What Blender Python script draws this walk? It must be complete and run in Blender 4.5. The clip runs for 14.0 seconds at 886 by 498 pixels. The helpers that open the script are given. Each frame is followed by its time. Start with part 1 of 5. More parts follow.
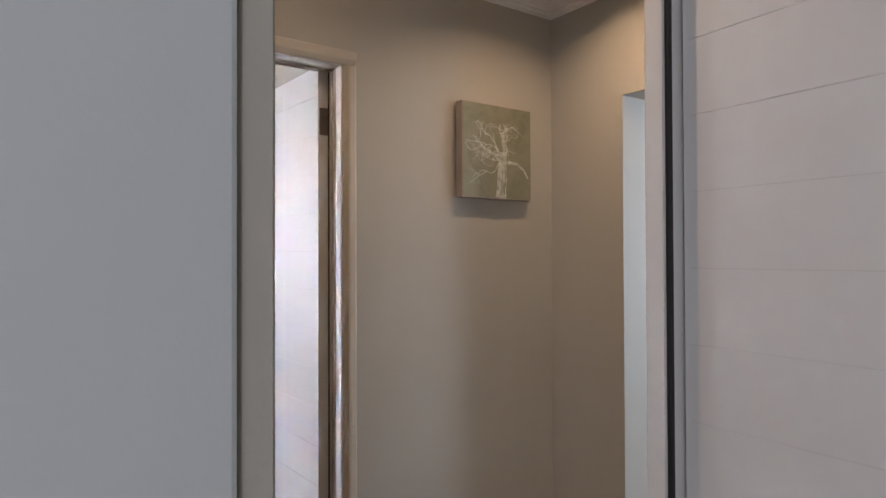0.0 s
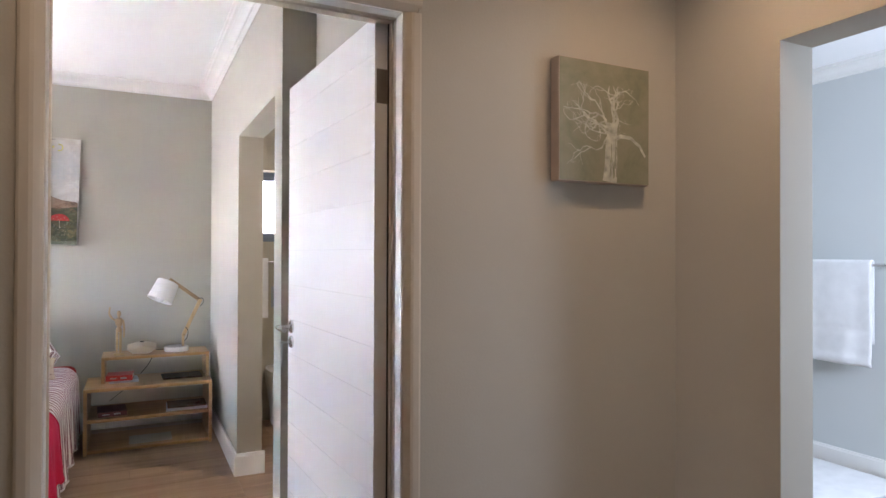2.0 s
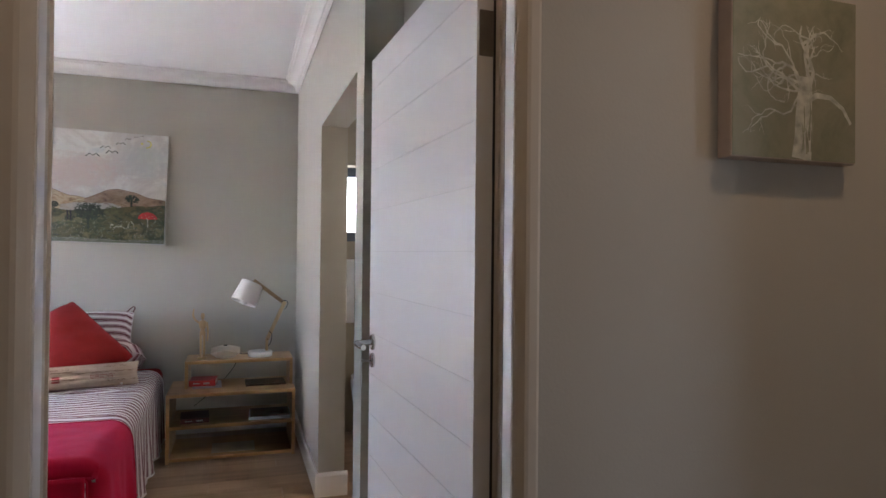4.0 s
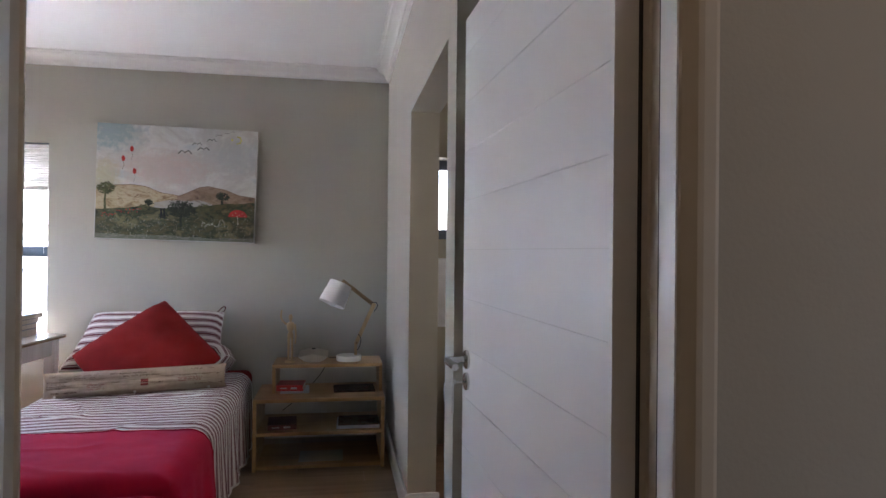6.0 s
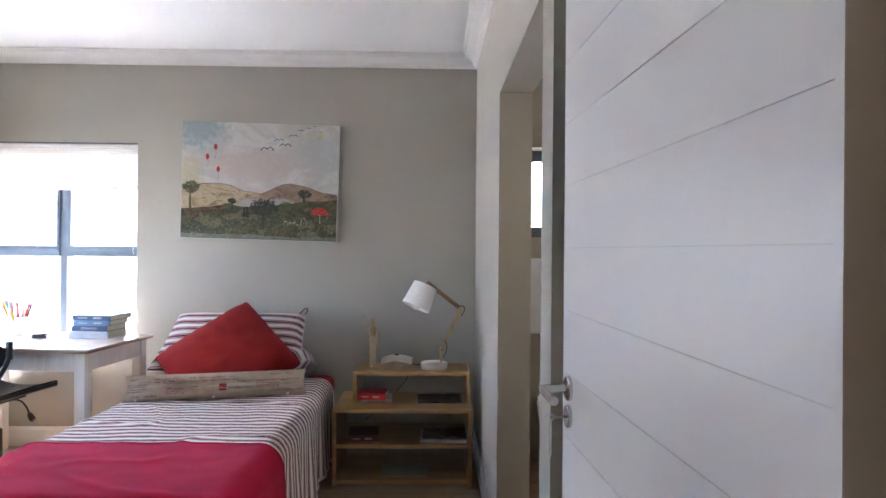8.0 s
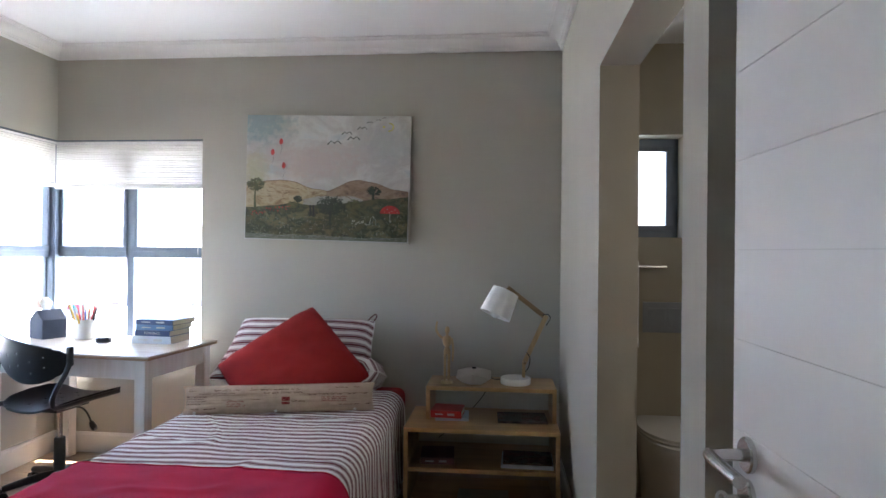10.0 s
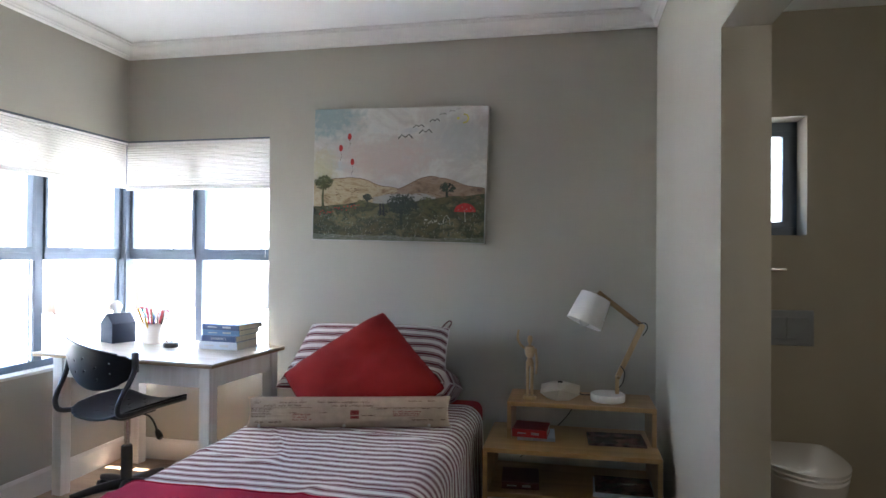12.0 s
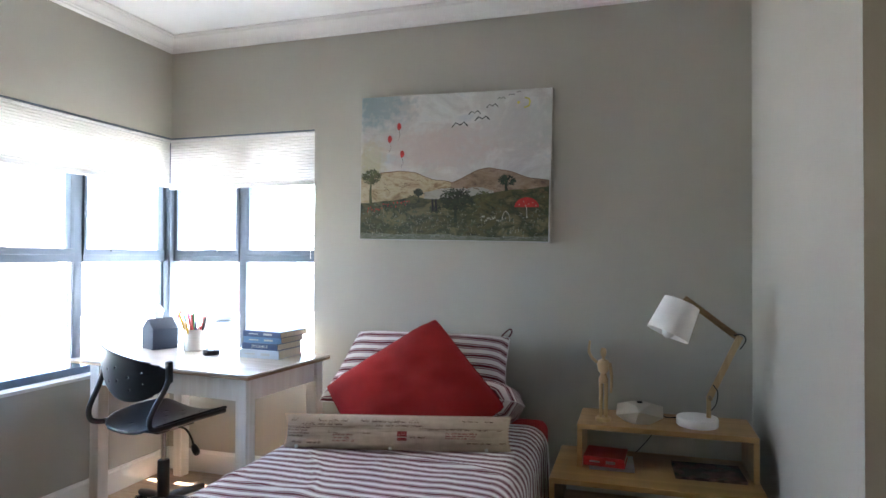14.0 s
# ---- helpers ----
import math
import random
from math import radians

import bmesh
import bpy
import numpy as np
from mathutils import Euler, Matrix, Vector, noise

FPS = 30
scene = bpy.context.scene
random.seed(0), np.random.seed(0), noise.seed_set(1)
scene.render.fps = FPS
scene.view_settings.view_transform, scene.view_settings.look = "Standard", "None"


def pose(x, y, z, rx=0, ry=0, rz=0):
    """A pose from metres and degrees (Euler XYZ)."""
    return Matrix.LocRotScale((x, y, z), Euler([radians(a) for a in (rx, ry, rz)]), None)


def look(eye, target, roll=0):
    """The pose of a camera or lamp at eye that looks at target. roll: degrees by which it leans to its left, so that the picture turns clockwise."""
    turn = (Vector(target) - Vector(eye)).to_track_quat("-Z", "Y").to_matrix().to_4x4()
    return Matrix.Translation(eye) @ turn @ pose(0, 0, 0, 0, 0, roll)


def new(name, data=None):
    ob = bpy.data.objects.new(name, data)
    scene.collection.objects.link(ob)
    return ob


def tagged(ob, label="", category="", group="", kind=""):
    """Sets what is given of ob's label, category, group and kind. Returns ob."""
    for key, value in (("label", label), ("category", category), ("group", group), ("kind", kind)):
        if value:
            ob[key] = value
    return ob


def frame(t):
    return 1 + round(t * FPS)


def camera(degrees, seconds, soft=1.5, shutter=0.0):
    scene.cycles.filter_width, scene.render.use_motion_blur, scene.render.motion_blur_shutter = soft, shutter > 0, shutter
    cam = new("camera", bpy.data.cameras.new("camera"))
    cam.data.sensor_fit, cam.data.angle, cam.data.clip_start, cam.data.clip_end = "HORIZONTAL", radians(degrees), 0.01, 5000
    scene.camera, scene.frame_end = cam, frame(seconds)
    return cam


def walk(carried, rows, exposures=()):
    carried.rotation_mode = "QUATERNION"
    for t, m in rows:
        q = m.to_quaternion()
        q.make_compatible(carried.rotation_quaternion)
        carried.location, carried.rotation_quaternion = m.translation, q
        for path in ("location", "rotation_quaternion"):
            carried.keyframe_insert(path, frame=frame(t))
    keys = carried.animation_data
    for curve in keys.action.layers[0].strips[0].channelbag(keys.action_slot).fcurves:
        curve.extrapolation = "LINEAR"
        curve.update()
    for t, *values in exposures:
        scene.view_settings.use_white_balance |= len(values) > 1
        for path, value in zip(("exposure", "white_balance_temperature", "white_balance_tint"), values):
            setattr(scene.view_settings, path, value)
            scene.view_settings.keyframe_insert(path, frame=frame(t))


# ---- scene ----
cam = camera(71.0, 14.0)
PATH = [
    (0, (-0.884, -5.949, 1.364), (0.269, -4.314, 1.388), -0.2),
    (0.4, (-0.785, -5.872, 1.367), (0.308, -4.198, 1.386), -0.0),
    (0.5, (-0.767, -5.849, 1.373), (0.311, -4.164, 1.396), -0.2),
    (0.7, (-0.725, -5.815, 1.366), (0.323, -4.111, 1.389), -0.1),
    (1, (-0.683, -5.762, 1.368), (0.327, -4.035, 1.387), 0.1),
    (1.5, (-0.626, -5.652, 1.368), (0.323, -3.892, 1.388), 0.1),
    (2, (-0.573, -5.538, 1.371), (0.316, -3.747, 1.388), 0.2),
    (2.5, (-0.544, -5.44, 1.373), (0.292, -3.623, 1.392), 0.2),
    (3, (-0.509, -5.318, 1.377), (0.263, -3.473, 1.398), 0.4),
    (5.5, (-0.365, -4.808, 1.378), (0.032, -2.847, 1.388), 0.5),
    (6, (-0.355, -4.713, 1.376), (-0.027, -2.74, 1.387), 0.6),
    (6.5, (-0.337, -4.613, 1.376), (-0.089, -2.629, 1.386), 0.6),
    (7, (-0.317, -4.515, 1.376), (-0.148, -2.522, 1.385), 0.6),
    (7.5, (-0.293, -4.434, 1.377), (-0.196, -2.436, 1.384), 0.5),
    (8, (-0.300, -4.359, 1.376), (-0.267, -2.359, 1.382), 0.5),
    (10.5, (-0.401, -3.876, 1.379), (-0.641, -1.89, 1.386), 0.5),
    (11, (-0.438, -3.8, 1.38), (-0.73, -1.822, 1.385), 0.4),
    (11.5, (-0.469, -3.734, 1.37), (-0.813, -1.763, 1.385), 0.4),
    (12, (-0.471, -3.662, 1.364), (-0.874, -1.703, 1.381), 0.4),
    (12.5, (-0.472, -3.596, 1.361), (-0.928, -1.649, 1.376), 0.3),
    (13, (-0.49, -3.489, 1.355), (-0.994, -1.554, 1.376), 0.3),
    (13.5, (-0.512, -3.388, 1.34), (-1.06, -1.465, 1.373), 0.2),
    (14, (-0.537, -3.297, 1.35), (-1.129, -1.387, 1.376), 0.2),
]
EXPOSURES = [(0, 5.8, 6150, 19), (1.5, 5.88, 6150, 20), (3.0, 5.42, 6150, 20), (5.5, 4.36, 6100, 20), (6.5, 4.40, 6050, 20), (7.5, 4.84, 6000, 19), (8.5, 4.85, 6000, 17), (10.5, 4.3, 6000, 14), (11.5, 4.38, 6000, 13), (12.5, 4.17, 6000, 12), (13.3, 4.22, 6000, 12), (14, 4.46, 6000, 11)]
walk(cam, [(t, look(eye, target, roll)) for t, eye, target, roll in PATH], EXPOSURES)

# ---- world and large lights ----
def world_sky():
    w = bpy.data.worlds.new("world")
    scene.world = w
    w.use_nodes = True
    nt = w.node_tree
    sky = nt.nodes.new("ShaderNodeTexSky")
    sky.sky_type = "NISHITA"
    sky.sun_disc = False
    sky.sun_elevation = radians(74)
    sky.sun_rotation = radians(-12)
    nt.links.new(sky.outputs[0], nt.nodes["Background"].inputs[0])
    nt.nodes["Background"].inputs[1].default_value = 0.14


world_sky()


def sun_lamp(elev, azim, strength):
    d = bpy.data.lights.new("sun", "SUN")
    d.energy, d.angle, d.color = strength, radians(0.5), (1, 0.96, 0.9)
    ob = new("sun", d)
    e, a = radians(elev), radians(azim)
    way = Vector((math.sin(a) * math.cos(e), math.cos(a) * math.cos(e), math.sin(e)))
    ob.rotation_euler = way.to_track_quat("Z", "Y").to_euler()


sun_lamp(74, -12, 4.8)


def area_lamp(name, eye, target, w, h, power, color, spread=180):
    d = bpy.data.lights.new(name, "AREA")
    d.spread = radians(spread)
    d.shape, d.size, d.size_y, d.energy, d.color = "RECTANGLE", w, h, power, color
    ob = new(name, d)
    ob.matrix_world = look(eye, target)
    return ob


DAY = (0.86, 0.93, 1.0)
# Area lamp added for daylight from an unseen window; the bathroom has no opening.
area_lamp("daylight_fill_bathroom", (2.6, -5.3, 1.7), (2.9, -3.5, 1.2), 0.9, 1.0, 1.5, (0.74, 0.87, 1.0))
# Added fill for the first room, hung free; no window is built behind it.
area_lamp("daylight_fill_first_room", (-2.7, -7.6, 1.4), (-1.0, -5.46, 1.3), 1.2, 1.2, 0.62, (0.97, 0.985, 1.0))
area_lamp("unseen_hall_lamp", (0.78, -4.48, 2.49), (0.78, -4.48, 0), 0.06, 0.06, 0.078, (1.0, 0.70, 0.42), 140)
# This second lamp has no fitting: unseen fill added to even out the walls.
area_lamp("unseen_hall_lamp", (-0.5, -4.65, 2.49), (-0.5, -4.65, 0), 0.09, 0.09, 0.105, (1.0, 0.70, 0.42))
# Warm fill added by the ensuite side wall; it has no window.
area_lamp("fill_ensuite", (1.14, -2.3, 1.8), (0.3, -1.4, 1.0), 0.5, 0.5, 0.44, (1.0, 0.87, 0.68))


# ---- materials ----
def material(name, color, rough=0.6, metal=0.0, scale=8.0, amount=0.06, bump=0.05, fine=150.0, spec=0.5):
    """A surface with a broad drift of tone, a fine grain and slight relief."""
    m = bpy.data.materials.new(name)
    m.use_nodes = True
    nt = m.node_tree
    n, l = nt.nodes, nt.links
    b = n["Principled BSDF"]
    b.inputs["Roughness"].default_value = rough
    b.inputs["Metallic"].default_value = metal
    b.inputs["Specular IOR Level"].default_value = spec
    tc = n.new("ShaderNodeTexCoord")
    big = n.new("ShaderNodeTexNoise")
    big.inputs["Scale"].default_value = scale
    big.inputs["Detail"].default_value = 4
    l.new(tc.outputs["Object"], big.inputs["Vector"])
    ramp = n.new("ShaderNodeValToRGB")
    c = Vector(color[:3])
    lo, hi = c * (1 - amount), c * (1 + amount)
    ramp.color_ramp.elements[0].position, ramp.color_ramp.elements[1].position = 0.3, 0.7
    ramp.color_ramp.elements[0].color = (*lo, 1)
    ramp.color_ramp.elements[1].color = (*[min(v, 1) for v in hi], 1)
    l.new(big.outputs[0], ramp.inputs[0])
    l.new(ramp.outputs[0], b.inputs["Base Color"])
    grain = n.new("ShaderNodeTexNoise")
    grain.inputs["Scale"].default_value = fine
    grain.inputs["Detail"].default_value = 3
    l.new(tc.outputs["Object"], grain.inputs["Vector"])
    bp = n.new("ShaderNodeBump")
    bp.inputs["Strength"].default_value = bump
    bp.inputs["Distance"].default_value = 0.004
    l.new(grain.outputs[0], bp.inputs["Height"])
    l.new(bp.outputs[0], b.inputs["Normal"])
    return m


def mix_over(m, mask_socket, color, fac=1.0):
    """Lays a colour over the base colour of m where the mask is 1."""
    nt = m.node_tree
    b = nt.nodes["Principled BSDF"]
    old = b.inputs["Base Color"].links[0].from_socket
    mx = nt.nodes.new("ShaderNodeMix")
    mx.data_type = "RGBA"
    nt.links.new(mask_socket, mx.inputs[0])
    nt.links.new(old, mx.inputs[6])
    mx.inputs[7].default_value = (*color, 1)
    nt.links.new(mx.outputs[2], b.inputs["Base Color"])
    return mx


def wood(name, light, dark, axis="X", rough=0.5, scale=1.0, vary=0.0, coat=0.0):
    """Long grain along one axis, with rings and fine pores."""
    m = material(name, light, rough, fine=300, bump=0.08)
    nt = m.node_tree
    n, l = nt.nodes, nt.links
    tc = n.new("ShaderNodeTexCoord")
    mp = n.new("ShaderNodeMapping")
    s = [14 * scale] * 3
    s["XYZ".index(axis)] = 1.1 * scale
    mp.inputs["Scale"].default_value = s
    l.new(tc.outputs["Object"], mp.inputs["Vector"])
    vec = mp.outputs[0]
    info = n.new("ShaderNodeObjectInfo")
    add = n.new("ShaderNodeVectorMath")
    add.operation = "MULTIPLY_ADD"
    add.inputs[1].default_value = (1, 1, 1)
    cmb = n.new("ShaderNodeCombineXYZ")
    mul = n.new("ShaderNodeMath")
    mul.operation = "MULTIPLY"
    mul.inputs[1].default_value = 40
    l.new(info.outputs["Random"], mul.inputs[0])
    for i in range(3):
        l.new(mul.outputs[0], cmb.inputs[i])
    l.new(vec, add.inputs[0])
    l.new(cmb.outputs[0], add.inputs[2])
    nz = n.new("ShaderNodeTexNoise")
    nz.inputs["Scale"].default_value = 1.0
    nz.inputs["Detail"].default_value = 6
    nz.inputs["Distortion"].default_value = 1.2
    l.new(add.outputs[0], nz.inputs["Vector"])
    rp = n.new("ShaderNodeValToRGB")
    rp.color_ramp.elements[0].position, rp.color_ramp.elements[1].position = 0.32, 0.68
    rp.color_ramp.elements[0].color, rp.color_ramp.elements[1].color = (*dark, 1), (*light, 1)
    l.new(nz.outputs[0], rp.inputs[0])
    last = rp.outputs[0]
    if vary:
        hs = n.new("ShaderNodeHueSaturation")
        mr = n.new("ShaderNodeMapRange")
        mr.inputs["To Min"].default_value, mr.inputs["To Max"].default_value = 1 - vary, 1 + vary
        l.new(info.outputs["Random"], mr.inputs["Value"])
        l.new(mr.outputs[0], hs.inputs["Value"])
        l.new(last, hs.inputs["Color"])
        last = hs.outputs[0]
    l.new(last, n["Principled BSDF"].inputs["Base Color"])
    n["Principled BSDF"].inputs["Coat Weight"].default_value = coat
    return m


def stripes(name, cloth, lines, axis, period):
    """Woven ticking: groups of three lines across one axis."""
    m = material(name, cloth, 0.9, fine=700, bump=0.25, scale=20, amount=0.03, spec=0.2)
    nt = m.node_tree
    n, l = nt.nodes, nt.links
    uv = n.new("ShaderNodeUVMap")
    sp = n.new("ShaderNodeSeparateXYZ")
    l.new(uv.outputs[0], sp.inputs[0])
    nz = n.new("ShaderNodeTexNoise")
    nz.inputs["Scale"].default_value = 6
    l.new(uv.outputs[0], nz.inputs["Vector"])

    def mth(op, a, b):
        q = n.new("ShaderNodeMath")
        q.operation = op
        for i, v in enumerate((a, b)):
            if isinstance(v, (int, float)):
                q.inputs[i].default_value = v
            elif v is not None:
                l.new(v, q.inputs[i])
        return q.outputs[0]

    pos = mth("ADD", sp.outputs[axis], mth("MULTIPLY", nz.outputs[0], 0.006))
    fr = mth("FRACT", mth("DIVIDE", pos, period), None)
    for centre, half, c in ((0.5, 0.125, lines[0]), (0.265, 0.05, lines[1]), (0.735, 0.05, lines[1])):
        d = mth("ABSOLUTE", mth("SUBTRACT", fr, centre), None)
        mask = n.new("ShaderNodeMapRange")
        mask.inputs["From Min"].default_value, mask.inputs["From Max"].default_value = half * 1.3, half * 0.75
        l.new(d, mask.inputs["Value"])
        mix_over(m, mask.outputs[0], c)
    return m


M = {}
M["wall"] = material("greige_wall_paint", (0.425, 0.402, 0.342), 0.85, scale=1.3, amount=0.02, bump=0.12, fine=120, spec=0.25)
M["ensuite"] = material("warm_beige_ensuite_paint", (0.38, 0.345, 0.27), 0.85, scale=1.3, amount=0.03, bump=0.12, fine=120, spec=0.25)
M["bathwall"] = material("pale_wall_paint", (0.55, 0.57, 0.56), 0.8, scale=1.3, amount=0.02, bump=0.1, fine=120, spec=0.25)
M["ceiling"] = material("white_ceiling_paint", (0.84, 0.84, 0.83), 0.9, scale=1.0, amount=0.015, bump=0.08, spec=0.2)
M["trim"] = material("white_gloss_trim", (0.76, 0.75, 0.72), 0.4, scale=3, amount=0.02, bump=0.03)
M["steel"] = material("painted_steel_frame", (0.52, 0.47, 0.385), 0.5, scale=3, amount=0.02, bump=0.02, spec=0.25)
M["door"] = material("white_satin_door", (0.74, 0.73, 0.71), 0.42, scale=2, amount=0.02, bump=0.05, fine=60)
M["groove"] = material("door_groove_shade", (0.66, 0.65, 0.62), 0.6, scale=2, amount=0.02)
M["seal_gap_shade"] = material("black_seal_and_gap_shade", (0.012, 0.012, 0.013), 0.6, amount=0.2)
M["chrome"] = material("brushed_steel", (0.62, 0.61, 0.59), 0.25, 1.0, scale=30, amount=0.05, bump=0.02, fine=400)
M["hinge"] = material("dull_bronze_hinge", (0.20, 0.17, 0.14), 0.45, 0.8, scale=30, amount=0.1)
M["alu"] = material("charcoal_aluminium", (0.095, 0.12, 0.155), 0.45, 0.3, scale=10, amount=0.08)
M["black"] = material("black_plastic", (0.014, 0.014, 0.016), 0.32, scale=20, amount=0.15, bump=0.03, fine=250)
M["moulded"] = material("black_moulded_plastic", (0.011, 0.012, 0.015), 0.42, scale=20, amount=0.15, bump=0.03, fine=250, spec=0.35)
M["plank"] = wood("brown_vinyl_plank", (0.37, 0.245, 0.150), (0.24, 0.152, 0.088), "X", 0.30, 1.0, 0.12)
M["pine"] = wood("varnished_pine", (0.43, 0.25, 0.095), (0.32, 0.178, 0.062), "X", 0.42, 1.0, 0.03, 0.15)
M["dowel"] = wood("pale_turned_wood", (0.54, 0.385, 0.205), (0.43, 0.29, 0.14), "Z", 0.45, 3.0)
M["arm"] = wood("oak_lamp_arm", (0.33, 0.22, 0.11), (0.22, 0.14, 0.07), "X", 0.5, 2.0)
M["desktop"] = wood("limed_pine_top", (0.62, 0.55, 0.45), (0.45, 0.36, 0.26), "X", 0.3, 1.0, 0.0, 0.2)
M["limed"] = wood("whitewashed_pine", (0.82, 0.81, 0.79), (0.68, 0.66, 0.62), "Z", 0.6, 1.0)
M["red"] = material("red_cotton", (0.30, 0.020, 0.020), 0.9, scale=6, amount=0.12, bump=0.3, fine=600, spec=0.2)
M["throw"] = material("crimson_wool_throw", (0.50, 0.010, 0.040), 0.95, scale=8, amount=0.1, bump=0.4, fine=500, spec=0.15)
throw_bsdf = M["throw"].node_tree.nodes["Principled BSDF"]
throw_bsdf.inputs["Sheen Weight"].default_value = 0.18
throw_bsdf.inputs["Sheen Roughness"].default_value = 0.45
throw_bsdf.inputs["Sheen Tint"].default_value = (0.95, 0.35, 0.75, 1)
M["ticking"] = stripes("red_ticking", (0.82, 0.79, 0.78), ((0.145, 0.036, 0.05), (0.24, 0.09, 0.115)), 0, 0.052)
M["linen"] = material("unbleached_linen", (0.54, 0.44, 0.345), 0.95, scale=30, amount=0.08, bump=0.4, fine=500, spec=0.15)
M["ink"] = material("brown_ink", (0.09, 0.035, 0.025), 0.9)
M["stamp"] = material("faded_red_ink", (0.28, 0.045, 0.045), 0.9, scale=60, amount=0.3)
M["canvas_edge"] = material("primed_canvas", (0.42, 0.39, 0.32), 0.85, scale=20, amount=0.08, bump=0.3, fine=500)
M["pink_edge"] = material("pinkish_canvas", (0.46, 0.38, 0.32), 0.85, scale=20, amount=0.06, bump=0.3, fine=500)
M["shade"] = material("white_lamp_fabric", (0.80, 0.79, 0.77), 0.9, fine=600, bump=0.2)
M["enamel"] = material("white_enamel", (0.78, 0.77, 0.75), 0.25, scale=4, amount=0.02, bump=0.01)
M["bulb"] = material("frosted_bulb", (0.8, 0.8, 0.78), 0.2)
M["towel"] = material("white_terry_towel", (0.80, 0.80, 0.80), 1.0, scale=15, amount=0.04, bump=0.9, fine=260, spec=0.1)
M["paper"] = material("book_pages", (0.70, 0.66, 0.57), 0.9, scale=80, amount=0.06, fine=800, bump=0.3)
M["navy"] = material("navy_book_cloth", (0.03, 0.06, 0.15), 0.5, amount=0.1)
M["steelblue"] = material("blue_book_cover", (0.10, 0.20, 0.38), 0.45, amount=0.1)
M["palebook"] = material("pale_blue_book_cover", (0.50, 0.55, 0.62), 0.4, amount=0.08)
M["redbook"] = material("red_book_cover", (0.42, 0.02, 0.02), 0.4, amount=0.1)
M["maroon"] = material("maroon_book_cover", (0.10, 0.02, 0.02), 0.5, amount=0.1)
M["magazine"] = material("dark_magazine_cover", (0.11, 0.065, 0.055), 0.25, scale=18, amount=0.9)
M["whiteink"] = material("white_print", (0.48, 0.48, 0.47), 0.6)
M["slate"] = material("slate_blue_box", (0.02, 0.027, 0.045), 0.7, amount=0.08, spec=0.2)
M["tissue"] = material("white_tissue", (0.85, 0.85, 0.85), 0.95)
M["ceramic"] = material("glazed_ceramic", (0.78, 0.77, 0.75), 0.15, scale=4, amount=0.02, bump=0.01)
M["plate"] = material("satin_flush_plate", (0.30, 0.32, 0.34), 0.3, 0.7, amount=0.05)
M["rug"] = material("white_bath_mat", (0.8, 0.8, 0.8), 1.0, scale=12, amount=0.05, bump=1.0, fine=220, spec=0.1)
M["gap"] = material("dark_recess", (0.02, 0.015, 0.012), 0.8)
M["brick"] = material("weathered_brick", (0.20, 0.155, 0.135), 0.9, scale=4, amount=0.2)
M["fence"] = material("orange_timber", (0.13, 0.075, 0.048), 0.8, scale=3, amount=0.25)
M["plaster"] = material("pale_plaster", (0.32, 0.305, 0.28), 0.9, scale=0.6, amount=0.08)
M["roof"] = material("grey_roof", (0.09, 0.09, 0.10), 0.8, scale=2, amount=0.15)
M["ground"] = material("pale_paving_and_sand", (0.70, 0.665, 0.61), 0.95, scale=0.5, amount=0.15, fine=20, bump=0.3)
M["leaf"] = material("olive_leaf", (0.07, 0.10, 0.035), 0.6, amount=0.3)
M["bark"] = material("grey_bark", (0.16, 0.12, 0.09), 0.9, scale=20, amount=0.3)


def glass():
    m = bpy.data.materials.new("window_glass")
    m.use_nodes = True
    b = m.node_tree.nodes["Principled BSDF"]
    b.inputs["Base Color"].default_value = (0.97, 0.99, 1, 1)
    b.inputs["Roughness"].default_value = 0.0
    b.inputs["Transmission Weight"].default_value = 1.0
    b.inputs["IOR"].default_value = 1.45
    return m


def translucent(name, color, amount, rough=0.7):
    m = material(name, color, rough, fine=300, bump=0.1, amount=0.02, spec=0.2)
    nt = m.node_tree
    tr = nt.nodes.new("ShaderNodeBsdfTranslucent")
    tr.inputs[0].default_value = (*color, 1)
    mx = nt.nodes.new("ShaderNodeMixShader")
    mx.inputs[0].default_value = amount
    nt.links.new(nt.nodes["Principled BSDF"].outputs[0], mx.inputs[1])
    nt.links.new(tr.outputs[0], mx.inputs[2])
    nt.links.new(mx.outputs[0], nt.nodes["Material Output"].inputs[0])
    return m


M["glass"] = glass()
M["blind"] = translucent("cream_pleated_blind", (0.75, 0.73, 0.685), 0.13)
M["frost"] = translucent("frosted_plastic", (0.62, 0.57, 0.49), 0.45, 0.35)


# ---- mesh helpers ----
def add_box(bm, x0, x1, y0, y1, z0, z1, bevel=0.0, seg=2):
    m = Matrix.Translation(((x0 + x1) / 2, (y0 + y1) / 2, (z0 + z1) / 2)) @ Matrix.Diagonal((abs(x1 - x0), abs(y1 - y0), abs(z1 - z0), 1))
    vs = bmesh.ops.create_cube(bm, size=1, matrix=m)["verts"]
    if bevel:
        es = list({e for v in vs for e in v.link_edges})
        bmesh.ops.bevel(bm, geom=es, offset=bevel, segments=seg, affect="EDGES", profile=0.5)
    return bm


